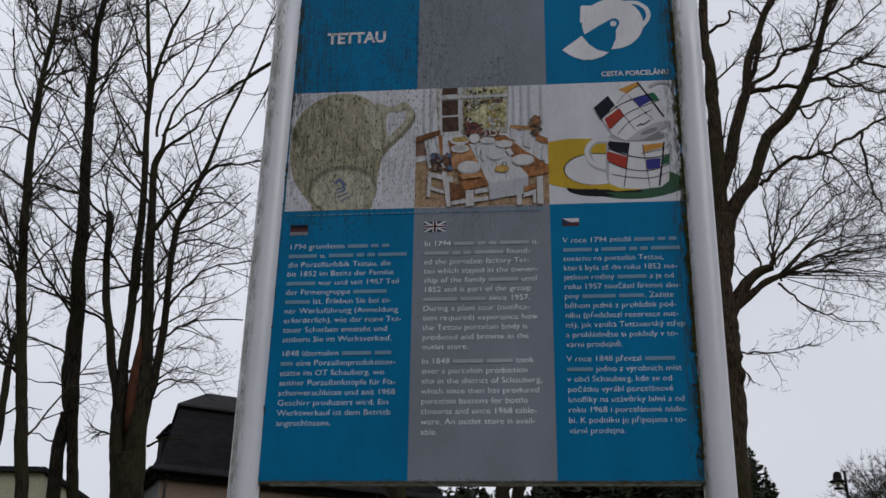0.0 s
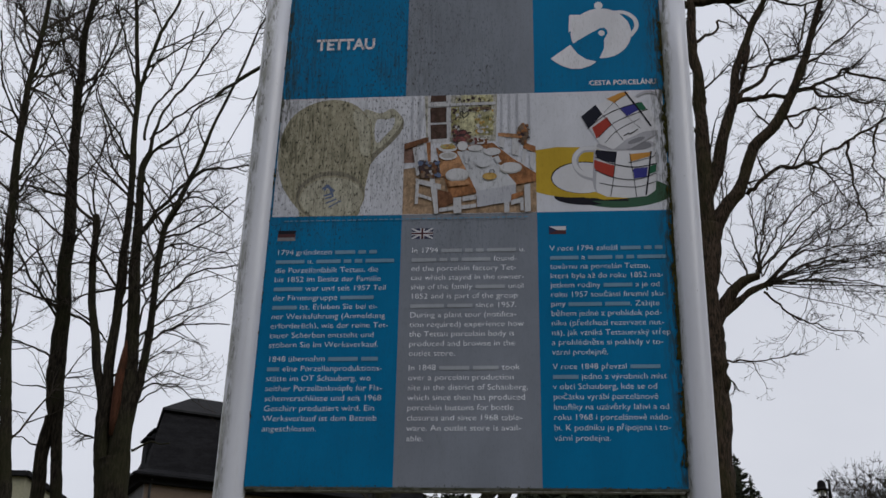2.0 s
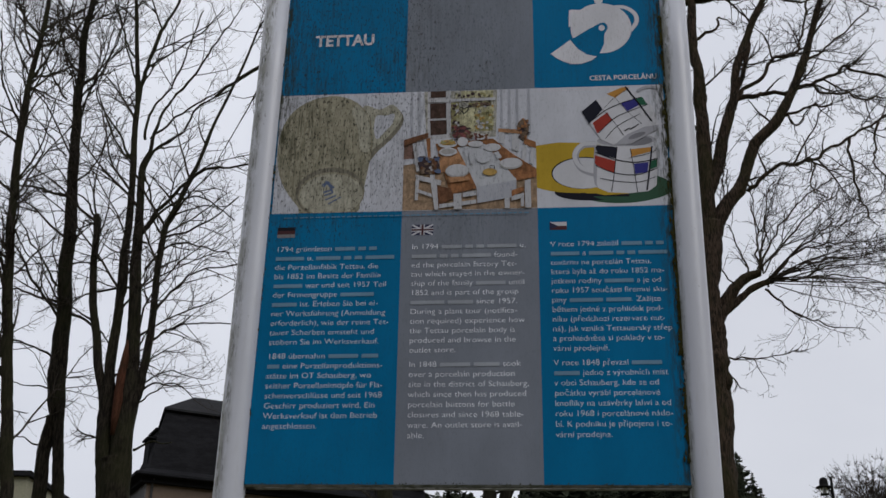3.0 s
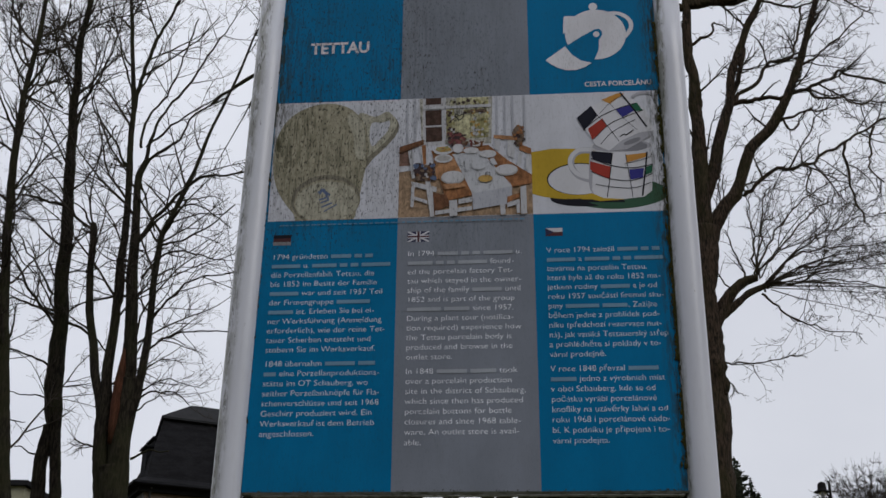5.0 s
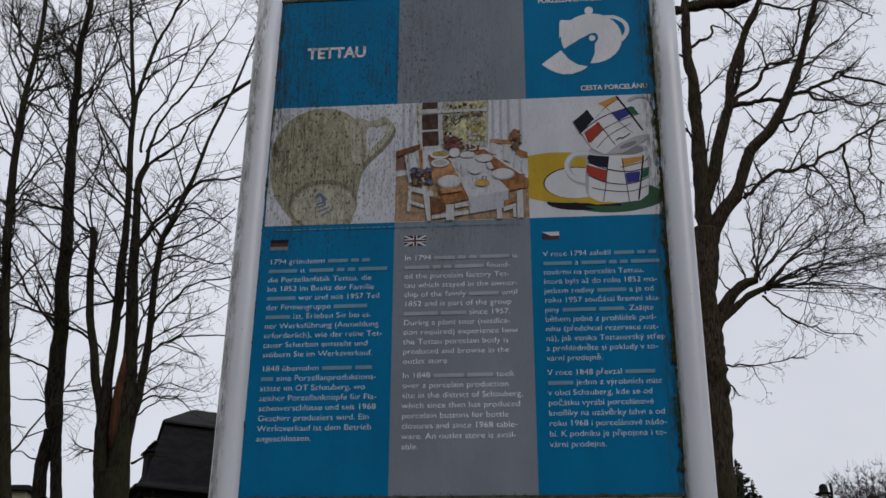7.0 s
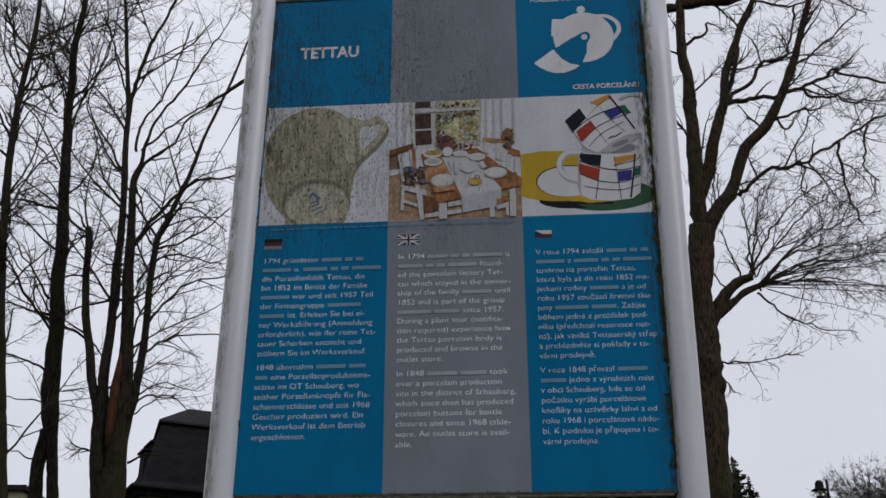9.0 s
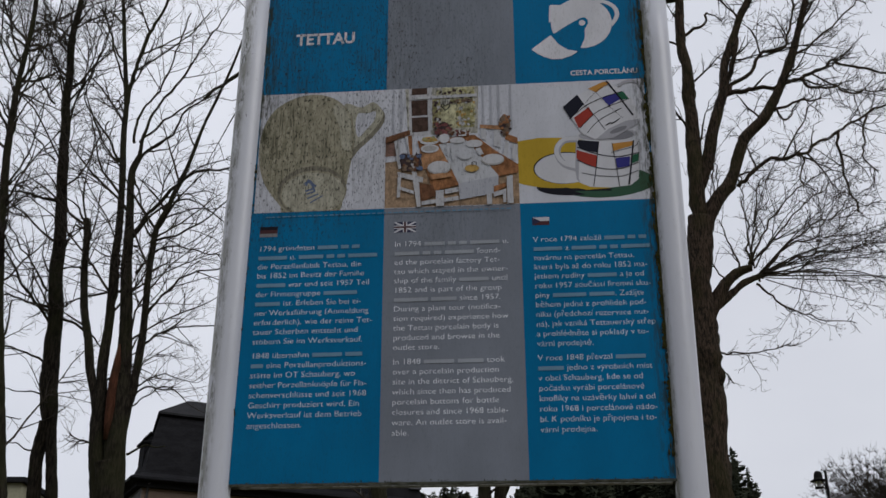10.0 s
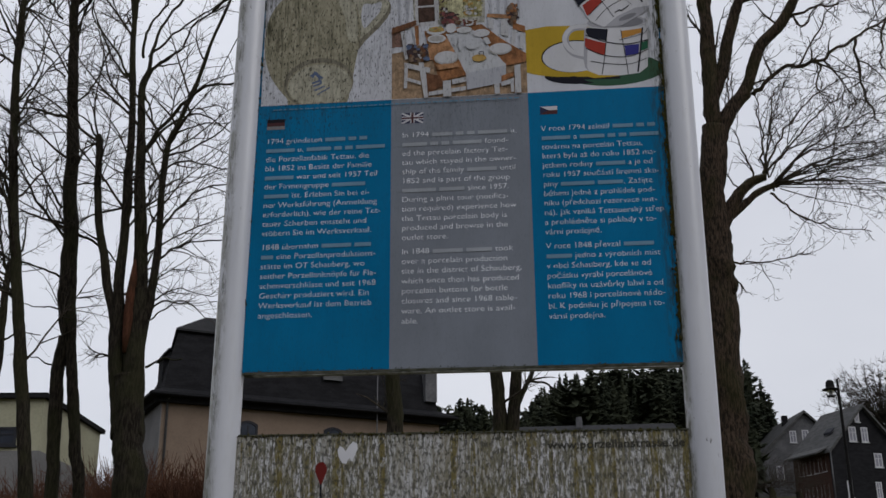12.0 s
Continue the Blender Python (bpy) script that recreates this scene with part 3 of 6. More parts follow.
    # lower board
    low = put("lower_board", tilted_board("lower_board", -0.520, 0.500, 0.0, 0.022, (1.205, 1.198), (2.1055, 2.0960), "algae_sheet"), sign, "white map board covered in green algae")
    sub("edge_rail", tilted_board("edge_rail", -0.516, 0.496, -0.002, 0.024, (2.1052, 2.0958), (2.1085, 2.0990), "board_edge"), low)
    lettering("web_address", "www.porzellanstrasse.de", 0.184, 2.0605, 0.0265, 1.0, "url_grey", low, 0.010, 0.0012, width=0.300)
    p = Print(-0.345, 1.950, 0.05, 0.10, 0.0008)
    p.oval("pin_red", (0.46, 0.76), 0.27, 0.17)
    p.poly("pin_red", [(0.22, 0.70), (0.44, 0.42), (0.50, 0.42), (0.70, 0.70)])
    p.stroke("ink", 0.08, [(0.47, 0.44), (0.47, 0.25), (0.50, 0.05)])
    sub("map_pin", p.mesh("map_pin"), low, "dark red map pin mark")
    p = Print(-0.295, 2.035, 0.06, 0.055, 0.0008)
    p.poly("blank_white", [(0.16, 0.62), (0.20, 0.35), (0.34, 0.10), (0.50, 0.04), (0.60, 0.30), (0.72, 0.12), (0.80, 0.36), (0.92, 0.66), (0.88, 0.88), (0.74, 0.96), (0.60, 0.80), (0.46, 0.56), (0.36, 0.72), (0.24, 0.78)])
    sub("white_patch", p.mesh("white_patch"), low, "clean white patch shaped like wings")
    # algae clumps along the rims
    rng = random.Random(5)
    verts, faces = [], []

    def clump(x, y, z, r, drop=1.0):
        c = Vector((x, y, z))
        tube_into(verts, faces, [c + Vector((0, 0, -r * drop)), c, c + Vector((0, 0, r * drop))], [r * 0.5, r, r * 0.4], 6)
    for _ in range(170):
        x = rng.uniform(-0.50, 0.49)
        clump(x, -0.003, 2.2503 - 0.0058 * x + rng.uniform(-0.003, 0.004), rng.uniform(0.0007, 0.0018))
    for _ in range(240):
        x = rng.uniform(-0.51, 0.49)
        clump(x, -0.002, 2.1024 - 0.0093 * x + rng.uniform(-0.004, 0.003), rng.uniform(0.0008, 0.0028))
    # right edge: real algae, packed denser to put in a dark contact shade line
    for _ in range(1500):
        z = rng.uniform(2.30, 3.50)
        if noise.noise(Vector((0, 3, z * 9))) + 0.6 * noise.noise(Vector((7, 0, z * 31))) < rng.uniform(-0.55, 0.35) + 0.25 * max(0.0, z - 3.0):
            continue
        post = 0.5010 + 0.045 * (z + 0.25) / 3.94 - 0.0335
        clump(post - abs(rng.gauss(0, 0.0045)) + 0.002, -0.003, z, rng.uniform(0.0010, 0.0028), rng.uniform(1, 3.5))
    for _ in range(420):
        z = rng.uniform(2.35, 3.60)
        if noise.noise(Vector((4, 3, z * 8))) < rng.uniform(-0.1, 0.6):
            continue
        post = -0.580 + 0.0455 * (z + 0.25) / 3.94 + 0.0335
        clump(post + abs(rng.gauss(0, 0.0035)), -0.002, z, rng.uniform(0.0008, 0.0020), rng.uniform(1, 3))
    moss = sub("moss_growth", mesh_of("moss_growth", verts, faces, "moss"), board, "dark green moss along the rims")
    tagged(moss, kind="stuff")


def build_emblem(board):
    """The white teapot mark, drawn as plain shapes."""
    p = Print(0.215, 3.350, 0.255, 0.235, 0.0010)

    def at(x, z):
        return ((x + 0.130) / 0.255, (z + 0.117) / 0.235)
    p.oval("heading_white", at(0.006, 0.004), 0.081 / 0.255, 0.080 / 0.235)
    p.poly("heading_white", [at(*q) for q in ((-0.077, 0.064), (-0.072, 0.067), (-0.048, 0.065), (-0.033, 0.070), (-0.060, 0.020), (-0.080, 0.010), (-0.079, 0.036))])
    p.oval("heading_white", at(0.003, 0.094), 0.0115 / 0.255, 0.0125 / 0.235)
    p.poly("heading_white", [at(*q) for q in ((-0.004, 0.080), (0.010, 0.080), (0.008, 0.095), (-0.002, 0.095))])
    p.stroke("heading_white", 0.046, [at(*q) for q in ((0.042, 0.070), (0.072, 0.068), (0.097, 0.048), (0.101, 0.020), (0.083, -0.008))])
    p.poly("blue_print", [at(*q) for q in ((-0.075, -0.031), (-0.030, 0.000), (0.005, 0.020), (0.016, 0.021), (0.023, 0.013), (0.024, 0.002), (0.014, -0.016), (0.012, -0.046), (0.002, -0.070), (-0.008, -0.086), (-0.036, -0.078), (-0.058, -0.060))])
    p.oval("heading_white", at(0.008, 0.004), 0.0085 / 0.255, 0.009 / 0.235)
    p.poly("heading_white", [at(*q) for q in ((-0.130, -0.073), (-0.077, -0.031), (-0.058, -0.060), (-0.036, -0.078), (-0.008, -0.086), (-0.024, -0.098), (-0.050, -0.107), (-0.076, -0.107), (-0.100, -0.097), (-0.116, -0.086))])
    sub("teapot_emblem", p.mesh("teapot_emblem"), board, "plain white teapot emblem")


def build_flags(board):
    for x, kind in ((-0.484, 0), (-0.144, 1), (0.199, 2)):
        w = (0.045, 0.054, 0.042)[kind]
        p = Print(x, 2.8725, w, 0.0285 if kind < 2 else 0.021, 0.0008)
        if kind == 2:
            p.box = (x, 2.8790, w, 0.021)
        if kind == 0:
            for mat, a, b in (("ink", 0.67, 1.0), ("flag_red", 0.33, 0.67), ("flag_gold", 0.0, 0.33)):
                p.poly(mat, [(0, a), (1, a), (1, b), (0, b)])
        elif kind == 1:
            p.poly("flag_navy", [(0, 0), (1, 0), (1, 1), (0, 1)])
            for pts in (((0, 0), (1, 1)), ((0, 1), (1, 0))):
                p.stroke("flag_white", 0.13, list(pts))
            p.poly("flag_white", [(0.40, 0), (0.60, 0), (0.60, 1), (0.40, 1)])
            p.poly("flag_white", [(0, 0.34), (1, 0.34), (1, 0.66), (0, 0.66)])
            p.poly("flag_red", [(0.45, 0), (0.55, 0), (0.55, 1), (0.45, 1)])
            p.poly("flag_red", [(0, 0.42), (1, 0.42), (1, 0.58), (0, 0.58)])
        else:
            p.poly("flag_white", [(0, 0.5), (1, 0.5), (1, 1), (0, 1)])
            p.poly("flag_red", [(0, 0), (1, 0), (1, 0.5), (0, 0.5)])
            p.poly("flag_navy", [(0, 0), (0.5, 0.5), (0, 1)])
        sub("flag_print", p.mesh("flag_print"), board, ("faded black, red and gold flag", "faded blue, white and red cross flag", "faded white and red flag with a blue wedge")[kind])


def rounded(pts, per=5):
    """A closed outline eased through its corners."""
    line = smooth_line([Vector((u, v, 0)) for u, v in (pts[-1], *pts, pts[0], pts[1])], per)
    return [(p.x, p.y) for p in line[per:-per - 1]]


def photo_cup(cup):
    cup.poly("cream_rim", rounded([(0.66, 0.86), (0.80, 0.845), (0.90, 0.885), (0.985, 0.80), (0.975, 0.70), (0.90, 0.60), (0.80, 0.50), (0.70, 0.42)]))
    cup.poly("cream", rounded([(0.66, 0.87), (0.80, 0.855), (0.90, 0.895), (0.975, 0.80), (0.94, 0.70), (0.84, 0.59), (0.74, 0.50), (0.68, 0.46)]))
    cup.poly("white_print", rounded([(0.775, 0.80), (0.85, 0.80), (0.915, 0.815), (0.905, 0.735), (0.84, 0.655), (0.785, 0.60), (0.76, 0.68)], 3))
    cup.poly("cream_shade", rounded([(0.40, 0.985), (0.24, 0.95), (0.10, 0.85), (0.025, 0.70), (0.008, 0.55), (0.015, 0.40), (0.055, 0.26), (0.12, 0.15), (0.20, 0.05), (0.25, -0.02), (0.62, -0.02), (0.685, 0.10), (0.715, 0.28), (0.745, 0.46), (0.755, 0.62), (0.72, 0.78), (0.64, 0.90), (0.53, 0.965)]))
    cup.poly("cream", rounded([(0.62, 0.90), (0.70, 0.80), (0.735, 0.64), (0.725, 0.50), (0.66, 0.52), (0.63, 0.70), (0.58, 0.84)]))
    cup.oval("cream_rim", (0.440, 0.165), 0.268, 0.205, 0)
    cup.oval("cream_shade", (0.447, 0.150), 0.252, 0.182, 0)
    cup.oval("cream", (0.450, 0.145), 0.243, 0.170, 0)
    cup.stroke("ink_blue", 0.016, [(0.40, 0.255), (0.44, 0.225), (0.47, 0.20)])
    cup.stroke("ink_blue", 0.016, [(0.39, 0.21), (0.42, 0.25), (0.46, 0.165)])
    cup.stroke("ink_blue", 0.014, [(0.374, 0.223), (0.412, 0.239), (0.448, 0.188), (0.389, 0.165)])
    cup.stroke("ink_blue", 0.012, [(0.398, 0.14), (0.465, 0.163)])
    cup.stroke("ink_blue", 0.012, [(0.408, 0.104), (0.489, 0.138)])
    cup.stroke("ink_blue", 0.009, [(0.432, 0.07), (0.527, 0.124)])


def photo_table(din):
    din.poly("wood_floor", [(0.001, 0.342), (0.531, 0.374), (1.005, 0.312), (1.0, 0.002), (0.001, 0.003)])
    din.poly("brick_wall", [(-0.003, 0.568), (0.097, 0.597), (0.1, 0.428), (-0.001, 0.423)])
    din.poly("wood_floor", [(0.0, 0.374), (0.115, 0.387), (0.148, 0.031), (0.004, 0.01)])
    din.poly("wall_warm", [(0.145, 0.998), (0.712, 0.997), (0.7, 0.594), (0.17, 0.595)])
    din.poly("white_trim", [(0.174, 1.003), (0.34, 1.004), (0.347, 0.589), (0.179, 0.586)])
    din.poly("window_dark", [(0.195, 1.0), (0.316, 1.0), (0.316, 0.944), (0.196, 0.942)])
    din.poly("window_dark", [(0.193, 0.892), (0.319, 0.895), (0.32, 0.763), (0.197, 0.761)])
    din.poly("window_dark", [(0.197, 0.745), (0.323, 0.747), (0.326, 0.625), (0.202, 0.619)])
    din.poly("curtain", [(0.355, 0.894), (0.416, 0.898), (0.419, 0.812), (0.387, 0.652), (0.355, 0.637)])
    din.poly("curtain_light", [(0.434, 0.994), (0.682, 0.995), (0.681, 0.899), (0.434, 0.898)])
    din.poly("curtain", [(0.49, 0.89), (0.666, 0.896), (0.669, 0.859), (0.49, 0.857)])
    din.poly("curtain_light", [(0.394, 0.845), (0.68, 0.854), (0.678, 0.649), (0.402, 0.635)])
    din.poly("curtain", [(0.592, 0.806), (0.677, 0.809), (0.675, 0.646), (0.596, 0.645)])
    din.stroke("ink", 0.008, [(0.457, 0.797), (0.425, 0.835), (0.437, 0.853), (0.457, 0.836), (0.478, 0.851), (0.49, 0.832), (0.457, 0.797)])
    din.stroke("ink", 0.004, [(0.457, 0.855), (0.458, 0.894)])
    rng = random.Random(29)

    def dabs(count, u0, u1, v0, v1, tones, size):
        din.step = 0.000006
        for _ in range(count):
            din.oval(rng.choice(tones), (rng.uniform(u0, u1), rng.uniform(v0, v1)), size * rng.uniform(0.5, 1.2), size * rng.uniform(0.5, 1.2))
        din.step = 0.00006
    dabs(36, 0.36, 0.68, 0.90, 0.99, ("curtain", "curtain_light", "wall_warm", "plant_dark"), 0.016)
    dabs(46, 0.36, 0.42, 0.64, 0.88, ("curtain", "plant", "plant_dark", "white_trim"), 0.014)
    dabs(50, 0.55, 0.68, 0.66, 0.88, ("curtain", "curtain_light", "fruit", "white_trim"), 0.015)
    dabs(14, 0.50, 0.66, 0.855, 0.885, ("plant_dark", "plant"), 0.013)
    din.poly("white_trim", [(0.335, 1.0), (0.352, 1.0), (0.358, 0.63), (0.342, 0.63)])
    din.poly("white_trim", [(0.18, 0.925), (0.70, 0.93), (0.70, 0.905), (0.18, 0.90)])
    for u in (0.05, 0.11, 0.74, 0.80, 0.86, 0.95):
        din.poly("linen_shade", [(u, 1.0), (u + 0.012, 1.0), (u + 0.016, 0.62), (u, 0.60)])
    din.poly("plant", [(0.865, 0.697), (0.898, 0.739), (0.929, 0.73), (0.951, 0.65), (0.931, 0.562), (0.893, 0.555)])
    din.poly("wood_light", [(0.718, 0.66), (0.895, 0.642), (0.891, 0.607), (0.718, 0.631)])
    din.poly("white_trim", [(0.724, 0.628), (0.764, 0.62), (0.765, 0.524), (0.725, 0.541)])
    din.poly("white_trim", [(0.822, 0.612), (0.883, 0.604), (0.871, 0.46), (0.819, 0.478)])
    din.poly("wood_mid", [(0.914, 0.574), (1.011, 0.532), (1.009, 0.478), (0.907, 0.526)])
    din.poly("white_trim", [(0.907, 0.517), (0.938, 0.506), (0.909, 0.369), (0.889, 0.395)])
    din.poly("white_trim", [(0.961, 0.492), (1.004, 0.478), (0.977, 0.351), (0.952, 0.361)])
    din.poly("wood_mid", [(0.243, 0.541), (0.677, 0.575), (0.819, 0.446), (1.005, 0.312), (0.997, 0.248), (0.854, 0.223), (0.555, 0.165), (0.359, 0.122)])
    din.poly("wood_light", [(0.261, 0.463), (0.416, 0.474), (0.502, 0.359), (0.287, 0.301)])
    din.poly("linen", [(0.404, 0.507), (0.618, 0.529), (0.849, 0.233), (0.846, 0.092), (0.56, 0.046), (0.552, 0.178), (0.473, 0.36)])
    din.poly("linen_shade", [(0.552, 0.178), (0.848, 0.227), (0.846, 0.092), (0.56, 0.046)])
    din.poly("wood_dark", [(-0.004, 0.581), (0.184, 0.639), (0.187, 0.597), (-0.003, 0.529)])
    din.poly("white_trim", [(0.066, 0.546), (0.095, 0.555), (0.127, 0.322), (0.101, 0.313)])
    din.poly("white_trim", [(0.15, 0.579), (0.182, 0.588), (0.206, 0.448), (0.18, 0.433)])
    din.poly("wood_mid", [(0.17, 0.585), (0.202, 0.594), (0.206, 0.432), (0.186, 0.423)])
    din.poly("plant_dark", [(0.109, 0.387), (0.157, 0.434), (0.201, 0.384), (0.238, 0.447), (0.275, 0.366), (0.259, 0.294), (0.13, 0.293)])
    din.poly("white_trim", [(0.093, 0.291), (0.288, 0.237), (0.285, 0.195), (0.102, 0.249)])
    din.poly("white_trim", [(0.097, 0.249), (0.122, 0.242), (0.116, 0.081), (0.093, 0.081)])
    din.poly("white_trim", [(0.118, 0.168), (0.22, 0.129), (0.22, 0.103), (0.118, 0.142)])
    din.poly("white_trim", [(0.195, 0.352), (0.221, 0.355), (0.262, 0.173), (0.272, -0.007), (0.244, -0.007), (0.217, 0.174)])
    din.poly("wood_dark", [(0.259, 0.192), (0.362, 0.17), (0.387, 0.089), (0.269, 0.028)])
    din.poly("white_trim", [(0.382, 0.125), (0.441, 0.129), (0.444, 0.001), (0.385, -0.001)])
    din.poly("white_trim", [(0.277, 0.044), (0.551, 0.075), (0.551, 0.043), (0.277, 0.012)])
    din.poly("white_trim", [(0.45, 0.132), (0.552, 0.149), (0.552, 0.11), (0.45, 0.094)])
    din.poly("white_trim", [(0.76, 0.079), (0.797, 0.084), (0.799, 0.001), (0.762, -0.002)])
    din.poly("white_trim", [(0.911, 0.219), (0.954, 0.23), (0.956, 0.003), (0.911, 0.001)])
    din.poly("wood_mid", [(0.813, 0.141), (0.904, 0.171), (0.903, 0.136), (0.812, 0.093)])
    din.poly("white_trim", [(0.812, 0.093), (0.903, 0.12), (0.903, 0.011), (0.881, 0.011), (0.879, 0.075), (0.811, 0.058)])
    dabs(40, 0.12, 0.27, 0.30, 0.43, ("plant_dark", "plant", "wood_dark", "ink_blue"), 0.016)
    dabs(26, 0.87, 0.95, 0.57, 0.73, ("plant", "plant_dark", "wood_mid"), 0.013)
    din.oval("plate_edge", (0.409, 0.31), 0.09, 0.055, 0)
    din.oval("plate", (0.409, 0.317), 0.083, 0.048, 0)
    din.oval("plate_edge", (0.811, 0.359), 0.086, 0.047, 0)
    din.oval("plate", (0.811, 0.366), 0.08, 0.04, 0)
    din.oval("plate", (0.338, 0.47), 0.069, 0.035, 0)
    din.oval("plate_edge", (0.338, 0.473), 0.052, 0.023, 0)
    din.oval("plate", (0.673, 0.498), 0.063, 0.032, 0)
    din.oval("plate", (0.335, 0.535), 0.072, 0.032, 0)
    din.oval("fruit", (0.335, 0.547), 0.058, 0.023, 0)
    din.oval("plate", (0.546, 0.531), 0.058, 0.026, 0)
    din.oval("plate", (0.584, 0.588), 0.049, 0.025, 0)
    din.oval("wood_dark", (0.575, 0.591), 0.035, 0.015, 0)
    din.oval("plant_dark", (0.445, 0.642), 0.044, 0.048, 0)
    din.poly("flower_red", [(0.367, 0.614), (0.416, 0.632), (0.486, 0.617), (0.494, 0.587), (0.445, 0.578), (0.387, 0.584)])
    dabs(30, 0.37, 0.50, 0.575, 0.675, ("flower_red", "plant_dark", "plant", "wood_dark"), 0.015)
    dabs(14, 0.29, 0.39, 0.53, 0.565, ("fruit", "curtain", "plant"), 0.012)
    dabs(18, 0.50, 0.64, 0.57, 0.61, ("plant_dark", "flower_red", "plate", "wood_dark"), 0.011)
    din.oval("plate", (0.448, 0.55), 0.04, 0.039, 0)
    din.oval("glassware", (0.605, 0.41), 0.055, 0.042, 0)
    din.oval("fruit", (0.653, 0.293), 0.054, 0.029, 0)
    din.stroke("ink", 0.005, [(0.656, 0.314), (0.656, 0.341), (0.685, 0.341), (0.685, 0.313)])
    din.poly("wood_light", [(0.333, 0.255), (0.49, 0.263), (0.51, 0.23), (0.347, 0.212)])
    din.poly("linen", [(0.682, 0.45), (0.718, 0.462), (0.743, 0.408), (0.712, 0.398)])
    din.oval("glassware", (0.516, 0.423), 0.015, 0.064, 0)
    din.oval("glassware", (0.476, 0.456), 0.013, 0.055, 0)


def photo_crockery(mon):
    mon.oval("saucer_green", (0.636, 0.149), 0.376, 0.126, 0)
    mon.oval("ink", (0.405, 0.122), 0.273, 0.072, 0)
    mon.oval("saucer_green", (0.693, 0.138), 0.323, 0.104, 0)
    mon.poly("ink", [(-0.004, 0.25), (0.191, 0.151), (0.404, 0.083), (0.69, 0.075), (0.691, 0.097), (0.377, 0.123), (0.149, 0.192), (0.005, 0.265)])
    mon.oval("saucer_yellow", (0.313, 0.315), 0.476, 0.203, 0)
    mon.poly("saucer_yellow", [(0.0, 0.507), (0.161, 0.53), (0.333, 0.524), (0.45, 0.486), (0.434, 0.122), (0.691, 0.097), (0.376, 0.107), (0.149, 0.184), (-0.007, 0.251)])
    mon.oval("ink", (0.354, 0.274), 0.242, 0.13, 0)
    mon.oval("porcelain", (0.357, 0.271), 0.235, 0.125, 0)
    mon.poly("saucer_yellow", [(0.432, 0.154), (0.635, 0.117), (0.691, 0.097), (0.504, 0.089), (0.377, 0.123)])
    mon.stroke("porcelain_shade", 0.05, [(0.466, 0.505), (0.364, 0.501), (0.306, 0.443), (0.309, 0.363), (0.355, 0.298), (0.44, 0.264)])
    mon.stroke("porcelain", 0.032, [(0.466, 0.511), (0.361, 0.508), (0.3, 0.443), (0.303, 0.369), (0.356, 0.308), (0.441, 0.28)])
    mon.poly("porcelain", [(0.448, 0.51), (0.48, 0.501), (0.922, 0.482), (0.919, 0.363), (0.898, 0.159), (0.835, 0.113), (0.691, 0.1), (0.534, 0.112), (0.45, 0.153), (0.432, 0.201)])
    mon.poly("porcelain_shade", [(0.448, 0.502), (0.473, 0.473), (0.451, 0.185), (0.464, 0.143), (0.436, 0.176), (0.428, 0.249)])
    mon.oval("porcelain", (0.693, 0.534), 0.237, 0.06, 0)
    mon.oval("porcelain_shade", (0.693, 0.533), 0.224, 0.05, 0)
    mon.oval("grey_deep", (0.772, 0.527), 0.117, 0.041, 0)
    mon.poly("black_patch", [(0.465, 0.498), (0.624, 0.478), (0.608, 0.383), (0.476, 0.422), (0.455, 0.47)])
    mon.poly("red_patch", [(0.447, 0.415), (0.601, 0.363), (0.585, 0.269), (0.486, 0.308), (0.444, 0.347)])
    mon.poly("orange_patch", [(0.719, 0.456), (0.88, 0.471), (0.875, 0.436), (0.721, 0.393)])
    mon.poly("blue_patch", [(0.738, 0.336), (0.849, 0.346), (0.838, 0.267), (0.745, 0.254)])
    mon.poly("green_patch", [(0.861, 0.352), (0.917, 0.369), (0.91, 0.306), (0.854, 0.286)])
    mon.stroke("ink", 0.008, [(0.454, 0.438), (0.604, 0.374), (0.762, 0.348), (0.92, 0.375)])
    mon.stroke("ink", 0.006, [(0.45, 0.331), (0.585, 0.267), (0.757, 0.247), (0.912, 0.297)])
    mon.stroke("ink", 0.005, [(0.479, 0.225), (0.61, 0.197), (0.768, 0.187), (0.9, 0.228)])
    mon.stroke("ink", 0.006, [(0.619, 0.478), (0.584, 0.245), (0.56, 0.119)])
    mon.stroke("ink", 0.005, [(0.719, 0.462), (0.742, 0.241), (0.752, 0.109)])
    mon.stroke("ink", 0.012, [(0.883, 0.477), (0.85, 0.27), (0.824, 0.12)])
    mon.stroke("ink", 0.004, [(0.706, 0.384), (0.883, 0.426), (0.92, 0.466)])
    mon.poly("porcelain", [(0.364, 0.782), (0.483, 0.881), (0.619, 0.939), (0.715, 0.986), (0.796, 0.932), (0.907, 0.818), (0.95, 0.657), (0.863, 0.584), (0.713, 0.502), (0.596, 0.494), (0.497, 0.545), (0.443, 0.645)])
    mon.poly("porcelain_shade", [(0.596, 0.494), (0.703, 0.581), (0.837, 0.64), (0.949, 0.654), (0.938, 0.619), (0.848, 0.566), (0.727, 0.5)])
    mon.oval("grey_deep", (0.775, 0.568), 0.07, 0.019, 0.35)
    mon.stroke("porcelain_shade", 0.022, [(0.797, 0.945), (0.873, 0.98), (0.953, 0.966), (0.986, 0.894)])
    mon.poly("black_patch", [(0.361, 0.781), (0.477, 0.881), (0.526, 0.797), (0.415, 0.677)])
    mon.poly("red_patch", [(0.442, 0.684), (0.56, 0.771), (0.595, 0.703), (0.473, 0.593)])
    mon.poly("orange_patch", [(0.562, 0.929), (0.68, 0.981), (0.74, 0.979), (0.625, 0.892)])
